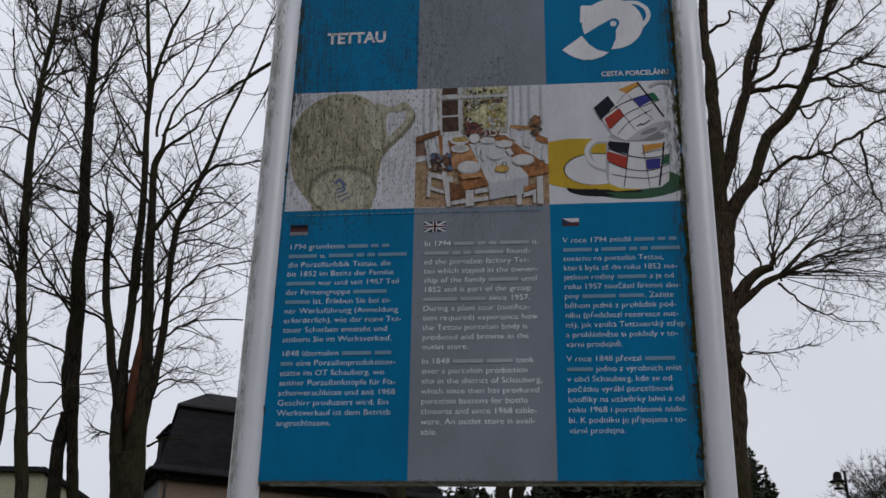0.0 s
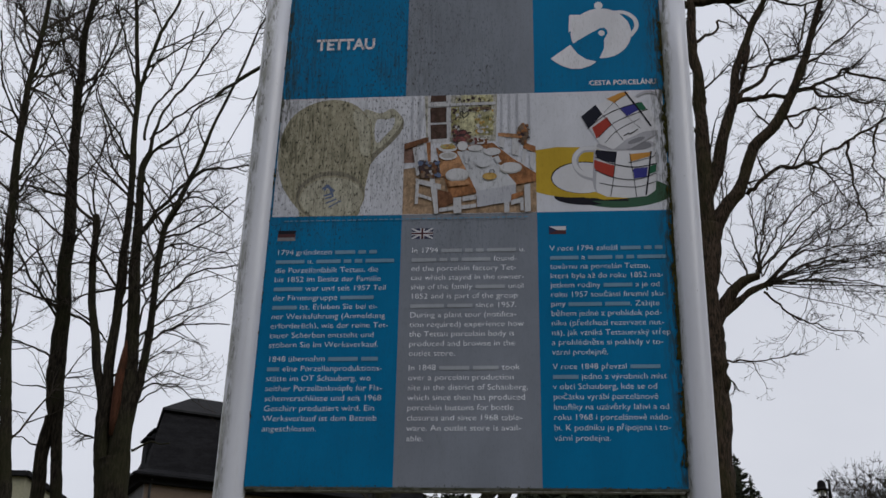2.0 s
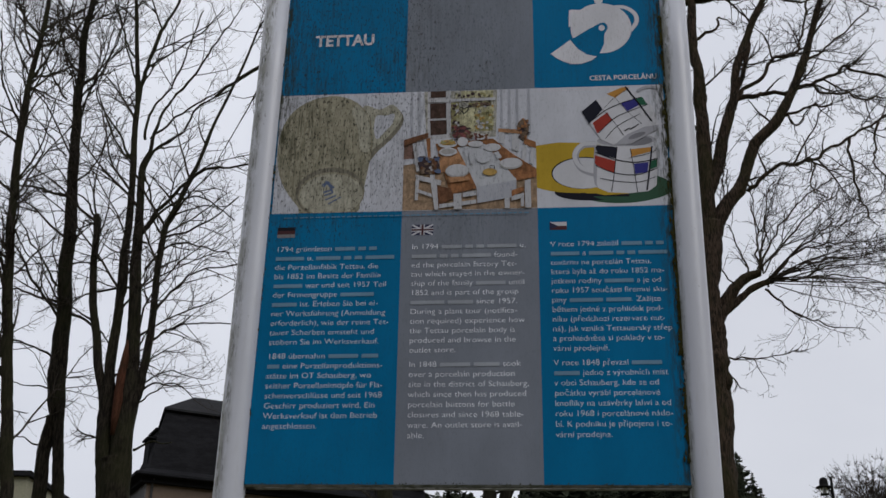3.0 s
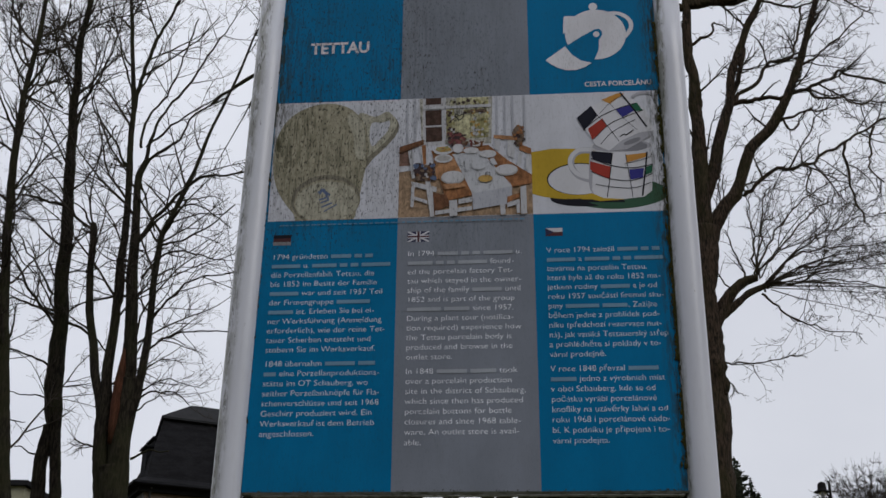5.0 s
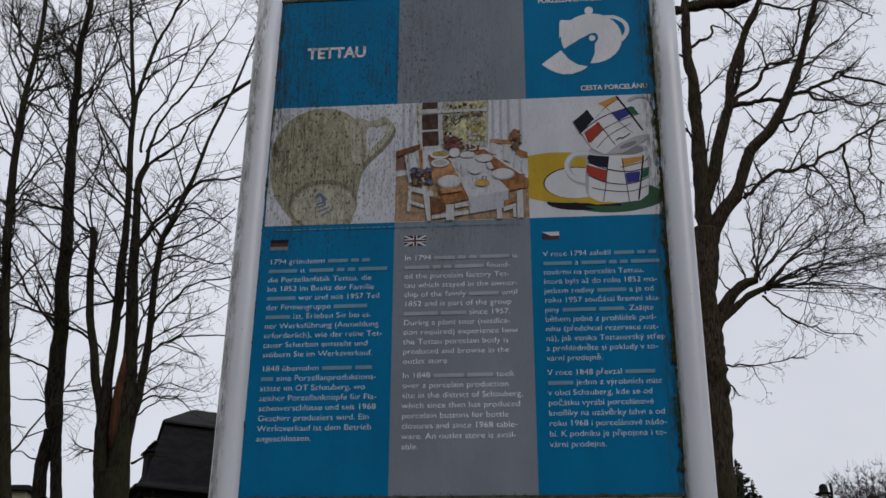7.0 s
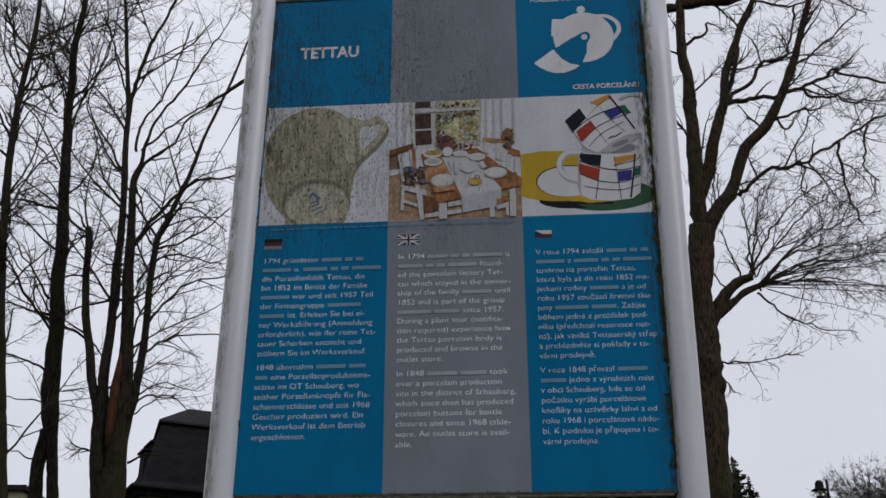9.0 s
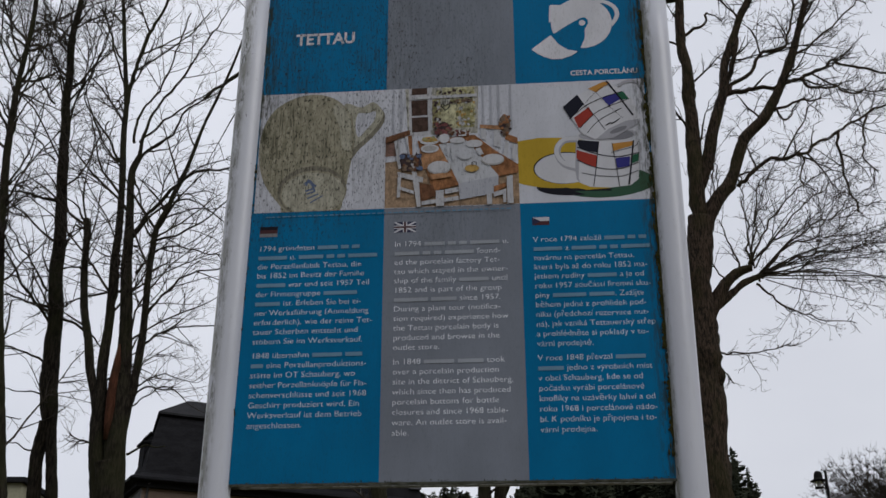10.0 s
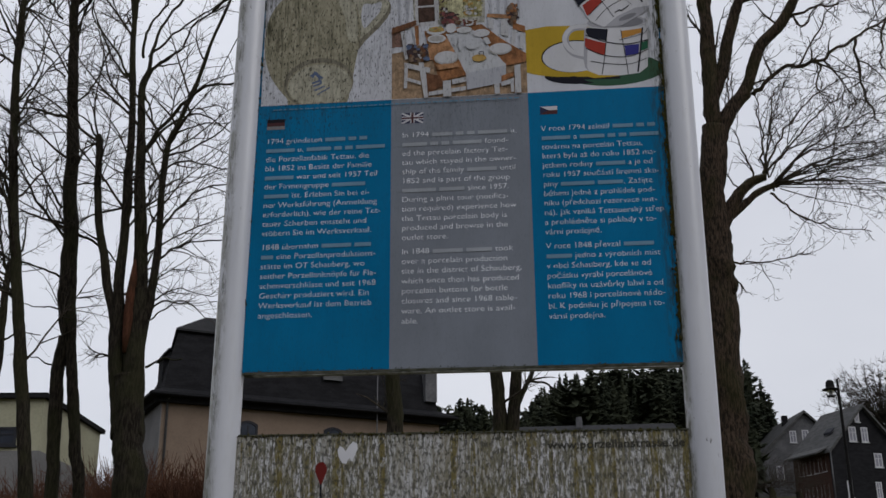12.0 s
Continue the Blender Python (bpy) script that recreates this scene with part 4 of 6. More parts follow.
    mon.poly("blue_patch", [(0.667, 0.843), (0.778, 0.883), (0.807, 0.825), (0.716, 0.775)])
    mon.poly("green_patch", [(0.784, 0.886), (0.835, 0.893), (0.872, 0.829), (0.813, 0.819)])
    mon.stroke("ink", 0.007, [(0.406, 0.675), (0.537, 0.781), (0.673, 0.846), (0.823, 0.891)])
    mon.stroke("ink", 0.006, [(0.484, 0.596), (0.607, 0.715), (0.728, 0.774), (0.878, 0.829)])
    mon.stroke("ink", 0.005, [(0.535, 0.55), (0.634, 0.654), (0.809, 0.749)])
    mon.stroke("ink", 0.013, [(0.708, 0.989), (0.805, 0.838), (0.896, 0.684)])
    mon.stroke("ink", 0.003, [(0.539, 0.808), (0.632, 0.907), (0.739, 0.966)])
    mon.stroke("ink", 0.004, [(0.495, 0.824), (0.579, 0.727), (0.676, 0.571)])
    mon.stroke("ink", 0.003, [(0.628, 0.891), (0.713, 0.775), (0.818, 0.664)])
    mon.stroke("ink", 0.008, [(0.684, 0.609), (0.72, 0.63), (0.734, 0.623), (0.792, 0.662)])


PHOTOS = {"photo_of_cup": photo_cup, "photo_of_table": photo_table, "photo_of_crockery": photo_crockery}
GERMAN = ["1794 gründeten {5} {2} {2}", "{7} u. {6} {2} {2} {7}", "die Porzellanfabik Tettau, die", "bis 1852 im Besitz der Familie", "{7} war und seit 1957 Teil", "der Firmengruppe {8}",
          "{6} ist. Erleben Sie bei ei-", "ner Werksführung (Anmeldung", "erforderlich), wie der reine Tet-", "tauer Scherben entsteht und", "stöbern Sie im Werksverkauf.", "",
          "1848 übernahm {7} {4}", "{3} eine Porzellanproduktions-", "stätte im OT Schauberg, wo", "seither Porzellanknöpfe für Fla-", "schenverschlüsse und seit 1968",
          "Geschirr produziert wird. Ein", "Werksverkauf ist dem Betrieb", "angeschlossen."]
ENGLISH = ["In 1794 {5} {2} {2} {7} u.", "{6} {2} {2} {7} found-", "ed the porcelain factory Tet-", "tau which stayed in the owner-", "ship of the family {7} until", "1852 and is part of the group",
           "{8} {6} since 1957.", "During a plant tour (notifica-", "tion required) experience how", "the Tettau porcelain body is", "produced and browse in the", "outlet store.", "",
           "In 1848 {7} {6} took", "over a porcelain production", "site in the district of Schauberg,", "which since then has produced", "porcelain buttons for bottle",
           "closures and since 1968 table-", "ware. An outlet store is avail-", "able."]
CZECH = ["V roce 1794 založil {5} {2} {2}", "{7} a {6} {2} {2} {7}", "továrnu na porcelán Tettau,", "která byla až do roku 1852 ma-", "jetkem rodiny {7} a je od", "roku 1957 součástí firemní sku-",
         "piny {8} {6}. Zažijte", "během jedné z prohlídek pod-", "niku (předchozí rezervace nut-", "ná), jak vzniká Tettauerský střep", "a prohlédněte si poklady v to-", "vární prodejně.", "",
         "V roce 1848 převzal {7}", "{6} jedno z výrobních míst", "v obci Schauberg, kde se od", "počátku vyrábí porcelánové", "knoflíky na uzávěrky lahví a od",
         "roku 1968 i porcelánové nádo-", "bí. K podniku je připojena i to-", "vární prodejna."]
build_sign()


# ---- bare trees ----
class Tree:
    """A winter tree: limbs laid out one by one, twigs grown from them."""

    def __init__(self, x, y, label, mat, seed, twig_scale=1.0, density=1.0, sag=0.0, stout=1.0):
        self.y, self.mat, self.rng = y, mat, random.Random(seed)
        self.scale, self.density, self.sag, self.stout = twig_scale, density, sag, stout
        self.root = thing("bare_tree", (x, y, ground_height(x, y)), label, "tree", "bare trees")
        self.tv, self.tf, self.seed, self.fine = [], [], seed, 0.0026
        self.spurs, self.kink = 0.0, 0.045

    def limb(self, line, r0, r1, name="limb", grow=1.0, swing=0.0, extend=0.0, mat=None, lump=None, label=""):
        rng = self.rng
        if lump is None:
            lump = 0.15 if r0 > 0.09 and not self.spurs else 0.28
        pts = [Vector((x, self.y + swing * (i / (len(line) - 1)), z)) for i, (x, z) in enumerate(line)]
        if extend:
            d = (pts[-1] - pts[-2]).normalized()
            for k in range(1, 4):
                pts.append(pts[-1] + (d + Vector((rng.uniform(-.15, .15), rng.uniform(-.2, .2), 0.1))).normalized() * extend / 3)
        pts = smooth_line(pts, 11 if r0 > 0.06 else 6)
        n = len(pts)
        end = r1 if not extend else r1 * 0.35
        radii = [self.stout * (r0 + (end - r0) * (i / (n - 1)) ** (0.9 if name in ("trunk", "cut_limb", "main_limb") else 0.68)) for i in range(n)]
        if r0 > 0.06 and line[0][1] > 4.5 and name != "cut_limb":
            radii = [r * min(1.0, 0.45 + 0.11 * i) for i, r in enumerate(radii)]
        for i in range(1, n):
            k = 0.22 * radii[i] + 0.008
            if r0 < 0.06:
                q = pts[i] * 5.5
                pts[i] = pts[i] + Vector((noise.noise(q + Vector((3, self.seed, 0))), 0.5 * noise.noise(q), noise.noise(q + Vector((0, 5, self.seed))))) * self.kink
            pts[i] = pts[i] + Vector((noise.noise(pts[i] * 1.7 + Vector((self.seed, 0, 0))), noise.noise(pts[i] * 1.7 + Vector((0, self.seed, 9))), 0)) * k
        verts, faces = [], []
        tube_into(verts, faces, pts, radii, 16 if r0 > 0.06 else 7, lump, self.seed)
        put(name, mesh_of(name, verts, faces, mat or self.mat, True), self.root, label)
        if grow:
            self.sprout(pts, radii, grow)
        return pts

    def sprout(self, pts, radii, grow):
        rng, n = self.rng, len(pts)
        length = sum((pts[i + 1] - pts[i]).length for i in range(n - 1))
        for _ in range(int(length * self.spurs)):
            i = rng.randrange(0, n - 1)
            if radii[i] < 0.12:
                self.twig(pts[i].lerp(pts[i + 1], rng.random()), (pts[i + 1] - pts[i]).normalized(), 0.0065, rng.uniform(0.10, 0.42), 3)
        for _ in range(int(length * 1.75 * grow * self.density + 0.5)):
            s = rng.random() ** 0.8 * 0.9 + 0.1
            i = min(int(s * (n - 1)), n - 2)
            if radii[i] > 0.17:
                continue
            base = pts[i].lerp(pts[i + 1], rng.random())
            t = (pts[i + 1] - pts[i]).normalized()
            self.twig(base, t, min(radii[i] * 0.6, 0.024), min((0.7 + 2.1 * rng.random() ** 1.5) * self.scale, 0.5 * length + 0.12), 1)

    def twig(self, base, along, r, length, order):
        rng = self.rng
        side = Vector((rng.gauss(0, 1), rng.gauss(0, 0.8), rng.gauss(0, 1)))
        side = (side - along * side.dot(along)).normalized()
        a = rng.uniform(0.50, 1.05)
        d = (along * math.cos(a) + side * math.sin(a)).normalized()
        steps = (8, 5, 4, 3)[order - 1]
        pts, p = [base], base.copy()
        bend = Vector((rng.gauss(0, 0.05), rng.gauss(0, 0.05), rng.gauss(0, 0.04)))
        lift = 0.030 - self.sag
        for k in range(steps):
            d = (d + bend + Vector((rng.gauss(0, 0.13), rng.gauss(0, 0.13), rng.gauss(lift, 0.11)))).normalized()
            p = p + d * length / steps
            pts.append(p.copy())
        r = max(r, self.fine)
        tip = max(self.fine * 0.6, r * 0.25)
        radii = [r + (tip - r) * k / steps for k in range(steps + 1)]
        tube_into(self.tv, self.tf, pts, radii, 4 if order == 1 else 3, caps=False)
        if order < 4 and length > 0.13:
            count = int((4.6, 5.6, 6.0)[order - 1] * length / self.scale ** 0.5 + rng.random())
            for _ in range(count):
                s = rng.uniform(0.12, 0.98)
                i = min(int(s * steps), steps - 1)
                b = pts[i].lerp(pts[i + 1], rng.random())
                self.twig(b, (pts[i + 1] - pts[i]).normalized(), radii[i] * 0.62, length * rng.uniform(0.28, 0.56) * (1.15 - 0.6 * s), order + 1)

    def shoots(self, base, towards, count, fan, length, r):
        """Straight young shoots from a cut limb."""
        rng = self.rng
        for _ in range(count):
            d = Vector((towards[0] + rng.uniform(-fan, fan), rng.uniform(-0.5, 0.5), towards[1] + rng.uniform(-fan, fan))).normalized()
            pts, p = [Vector(base) + Vector((rng.uniform(-.06, .06), rng.uniform(-.06, .06), rng.uniform(-.05, .05)))], None
            p = pts[0].copy()
            full = length * rng.uniform(0.6, 1.15)
            for k in range(7):
                d = (d + Vector((rng.gauss(0.07, 0.08), rng.gauss(0, 0.08), rng.gauss(-0.03, 0.08)))).normalized()
                p = p + d * full / 7
                pts.append(p.copy())
            radii = [r * (1 - 0.10 * k) for k in range(8)]
            tube_into(self.tv, self.tf, pts, radii, 4)
            for _ in range(int(full * 3.2)):
                i = rng.randrange(2, 7)
                self.twig(pts[i], (pts[i + 1] - pts[i]).normalized(), radii[i] * 0.5, rng.uniform(0.3, 0.8), 2)

    def done(self):
        if self.tv:
            ob = put("crown", mesh_of("crown", self.tv, self.tf, "twig"), self.root, "crown of fine leafless twigs")
            tagged(ob, kind="stuff")


def foot(x, y):
    return ground_height(x, y) - 0.25


def lime_thin():
    t = Tree(-7.0, 13, "slender dark leafless tree with a leaning trunk", "bark_dark", 11, 1.0, 1.75, stout=0.88)
    t.limb([(-7.0, foot(-7, 13)), (-7.26, 3.7), (-7.54, 5.53), (-7.7, 6.39), (-7.93, 7.75), (-8.09, 8.91), (-8.21, 9.92), (-8.26, 10.76), (-8.29, 11.64), (-8.26, 12.32), (-8.21, 13.26), (-8.24, 14.36)], 0.125, 0.05, "trunk", extend=3.0)
    t.limb([(-8.0, 8.3), (-8.4, 8.9), (-9.0, 9.8)], 0.03, 0.012)
    t.limb([(-8.2, 9.9), (-7.9, 10.6), (-7.75, 11.5)], 0.028, 0.010)
    t.limb([(-8.27, 11.0), (-8.7, 11.8), (-9.0, 13.0)], 0.03, 0.012)
    t.limb([(-8.28, 11.9), (-7.85, 12.9), (-7.75, 14.2)], 0.026, 0.010)
    t.limb([(-8.28, 12.0), (-8.7, 12.8), (-8.9, 14.4)], 0.026, 0.010)
    t.limb([(-8.26, 10.89), (-8.07, 11.54), (-7.73, 11.86)], 0.022, 0.008)
    t.limb([(-8.27, 11.22), (-8.59, 11.68), (-8.77, 12.14)], 0.022, 0.008)
    t.limb([(-8.22, 11.55), (-8.05, 12.34), (-7.92, 13.15)], 0.022, 0.008)
    t.limb([(-8.20, 9.94), (-7.88, 10.34), (-7.77, 10.87)], 0.020, 0.008)
    t.limb([(-8.12, 9.22), (-7.80, 8.71), (-7.48, 8.41)], 0.020, 0.008, grow=0.5)
    t.done()


def lime_twin():
    t = Tree(-7.15, 14, "tall leafless tree whose trunk forks near the ground", "bark_dark", 23, 1.0, 1.45, stout=0.86)
    t.limb([(-7.45, foot(-7.4, 14)), (-7.34, 3.90), (-7.39, 4.46), (-7.44, 5.34), (-7.44, 5.87), (-7.38, 6.3)], 0.122, 0.120, "trunk", 0)
    t.limb([(-6.88, foot(-6.9, 14)), (-6.91, 3.86), (-7.02, 4.46), (-7.16, 5.34), (-7.24, 5.87), (-7.33, 6.3)], 0.100, 0.105, "trunk", 0)
    t.limb([(-7.29, 6.05), (-7.44, 7.25), (-7.47, 8.03), (-7.57, 8.83), (-7.6, 9.45), (-7.7, 10.42), (-7.79, 11.32), (-7.87, 12.13), (-7.9, 12.85), (-7.95, 13.59), (-7.88, 14.35), (-7.89, 15.4)], 0.170, 0.060, "trunk", 1.2, extend=3.0)
    t.limb([(-7.55, 7.93), (-7.92, 8.43), (-8.32, 9.05), (-8.73, 9.69)], 0.036, 0.014, swing=-0.3)
    t.limb([(-7.55, 8.23), (-8.01, 8.38), (-8.42, 8.54), (-8.83, 8.65)], 0.032, 0.014, swing=0.3)
    t.limb([(-7.74, 10.21), (-8.35, 10.38), (-8.77, 10.47)], 0.036, 0.014)
    t.limb([(-7.36, 8.03), (-6.97, 7.82), (-6.64, 7.53)], 0.036, 0.014)
    t.limb([(-7.87, 12.37), (-8.16, 12.98), (-8.44, 13.73), (-8.6, 14.38)], 0.027, 0.014)
    t.limb([(-7.54, 7.3), (-8.05, 7.53), (-8.57, 7.75)], 0.027, 0.014)
    t.limb([(-7.67, 10.42), (-7.4, 10.75), (-7.18, 11.3), (-7.04, 11.76)], 0.023, 0.014)
    t.limb([(-7.86, 12.1), (-7.5, 12.7), (-7.25, 13.6), (-7.2, 14.6)], 0.026, 0.012)
    t.limb([(-7.92, 13.2), (-8.2, 13.9), (-8.3, 14.9)], 0.026, 0.012)
    t.limb([(-7.68, 8.53), (-8.24, 9.32), (-8.64, 9.92)], 0.026, 0.010, grow=0.6)
    t.limb([(-7.50, 6.76), (-7.93, 6.83), (-8.31, 6.89)], 0.018, 0.008, grow=0.5)
    t.limb([(-7.54, 5.85), (-7.88, 5.99), (-8.07, 6.01)], 0.018, 0.007, grow=0.5)
    t.limb([(-7.50, 8.93), (-7.11, 8.97), (-6.74, 9.12)], 0.022, 0.008)
    t.limb([(-8.07, 12.15), (-8.49, 12.77), (-8.82, 13.53), (-8.86, 14.43)], 0.024, 0.010, grow=1.4)
    t.limb([(-7.90, 10.99), (-8.53, 11.70), (-9.03, 12.20)], 0.022, 0.008, grow=1.3)
    t.limb([(-7.78, 11.56), (-7.67, 12.25), (-7.47, 13.09), (-7.39, 14.09)], 0.026, 0.010)
    t.done()


def lime_cluster():
    t = Tree(-5.75, 13, "large leafless tree of several stems with a rotten red hollow", "bark_dark", 37, 1.0, 1.15, stout=0.88)
    t.limb([(-5.70, foot(-5.7, 13)), (-5.74, 3.67), (-5.80, 4.31), (-5.86, 5.01), (-5.90, 5.40)], 0.265, 0.232, "trunk", 0)
    t.limb([(-5.93, 4.5), (-6.00, 5.0), (-6.10, 5.69), (-6.13, 6.02), (-6.14, 6.46)], 0.155, 0.125, "stem", 0)
    t.limb([(-5.76, 4.5), (-5.79, 5.0), (-5.81, 5.68), (-5.82, 6.19), (-5.83, 6.71)], 0.180, 0.170, "stem", 0)
    t.limb([(-6.13, 5.9), (-6.20, 6.30), (-6.27, 6.55), (-6.41, 7.09), (-6.54, 7.64), (-6.62, 8.2), (-6.68, 8.88), (-6.74, 9.34)], 0.100, 0.055, "stem", 0.8)
    t.limb([(-6.12, 5.9), (-6.14, 6.46), (-6.16, 6.99), (-6.17, 7.81), (-6.19, 8.66), (-6.23, 9.87), (-6.31, 10.92), (-6.33, 11.47), (-6.46, 12.37), (-6.63, 13.55), (-6.75, 14.29)], 0.115, 0.034, "stem", extend=2.5)
    t.limb([(-6.33, 11.4), (-6.25, 12.13), (-6.08, 12.82), (-5.82, 13.52), (-5.64, 14.24)], 0.051, 0.026, extend=2.0)
    t.limb([(-5.82, 5.9), (-5.83, 6.71), (-5.88, 7.43), (-5.95, 8.18), (-6.01, 8.87), (-6.05, 9.36), (-6.09, 10.10), (-5.97, 10.48)], 0.160, 0.052, "stem")
    t.limb([(-6.00, 10.40), (-5.94, 10.90), (-5.80, 11.33), (-5.38, 11.98), (-5.05, 12.65)], 0.040, 0.014, extend=1.2)
    t.limb([(-6.02, 10.37), (-5.81, 10.58), (-5.46, 10.83), (-5.31, 11.25), (-4.76, 11.61)], 0.038, 0.012)
    t.limb([(-6.11, 10.70), (-6.06, 11.23), (-5.75, 11.77), (-5.54, 12.56), (-5.41, 13.25)], 0.030, 0.012)
    t.limb([(-5.71, 6.1), (-5.62, 6.9), (-5.61, 7.81), (-5.61, 8.57), (-5.58, 9.05), (-5.44, 9.45), (-5.27, 9.95), (-5.16, 10.26), (-4.99, 10.88), (-4.81, 11.42), (-4.58, 12.08), (-4.4, 12.75)], 0.080, 0.021, "stem", extend=1.5)
    t.limb([(-6.0, 9.01), (-5.67, 9.45), (-5.31, 9.9), (-4.96, 10.12), (-4.59, 10.16), (-4.27, 10.17), (-3.6, 10.3)], 0.040, 0.014)
    t.limb([(-5.6, 7.62), (-5.36, 7.99), (-4.96, 8.32), (-4.47, 8.38), (-3.9, 8.5)], 0.030, 0.010, grow=2.0)
    t.limb([(-5.6, 7.17), (-5.38, 7.35), (-5.04, 7.45), (-4.38, 7.45)], 0.026, 0.010, grow=3.0)
    t.limb([(-6.09, 10.18), (-5.88, 9.66), (-5.7, 9.15)], 0.026, 0.012, grow=0.4)
    t.limb([(-5.62, 6.38), (-5.45, 6.55), (-5.18, 6.46), (-4.95, 6.5)], 0.021, 0.007, grow=1.3)
    t.limb([(-6.25, 10.29), (-6.64, 10.72), (-6.92, 11.38), (-7.07, 11.82)], 0.026, 0.010)
    t.limb([(-6.7, 9.18), (-6.95, 9.58), (-7.16, 9.79)], 0.026, 0.010)
    t.limb([(-6.02, 10.7), (-5.65, 11.1), (-5.3, 11.35), (-4.8, 11.7)], 0.026, 0.010)
    t.limb([(-6.42, 12.2), (-6.75, 12.8), (-6.95, 13.6), (-7.0, 14.4)], 0.026, 0.010)
    t.limb([(-6.25, 12.1), (-5.9, 12.35), (-5.4, 12.75), (-5.0, 13.3)], 0.024, 0.010)
    t.limb([(-5.61, 6.53), (-5.37, 6.67), (-5.12, 6.70), (-4.75, 6.55)], 0.018, 0.007, grow=4.5)
    t.limb([(-5.66, 6.19), (-5.43, 6.40), (-5.14, 6.50), (-4.8, 6.25)], 0.018, 0.007, grow=4.5)
    t.limb([(-5.83, 8.36), (-5.51, 8.74), (-5.15, 8.78), (-4.78, 8.67), (-4.50, 8.61)], 0.026, 0.010, grow=2.0)
    t.limb([(-5.64, 5.51), (-5.42, 5.62), (-5.09, 5.63)], 0.028, 0.010, grow=0.3)
    t.limb([(-5.99, 8.95), (-5.59, 9.43), (-5.24, 9.62), (-4.96, 9.56), (-4.46, 9.19)], 0.030, 0.010)
    t.limb([(-6.31, 10.39), (-6.73, 11.04), (-7.05, 11.61), (-6.98, 12.17)], 0.026, 0.010)
    t.limb([(-6.37, 11.69), (-6.61, 12.38), (-6.85, 13.09), (-7.08, 13.71)], 0.024, 0.010)
    t.limb([(-6.15, 5.69), (-6.41, 5.73), (-6.54, 5.78)], 0.022, 0.010, grow=14.0)
    t.limb([(-5.62, 8.94), (-5.18, 9.02), (-4.75, 9.30), (-4.45, 9.59)], 0.024, 0.010, grow=2.0)
    t.limb([(-5.52, 9.23), (-5.12, 9.42), (-4.58, 9.45)], 0.022, 0.008)
    # the bare rotten face between two stems
    verts, faces = [], []
    line = [Vector((-5.93 + 0.008 * k, 12.86, 5.70 + 0.29 * k)) for k in range(6)]
    tube_into(verts, faces, line, [0.03, 0.065, 0.070, 0.065, 0.055, 0.02], 10, 0.4, 3)
    put("rotten_hollow", mesh_of("rotten_hollow", verts, faces, "bark_red", True), t.root, "bare rust-red rotten wood")
    t.done()


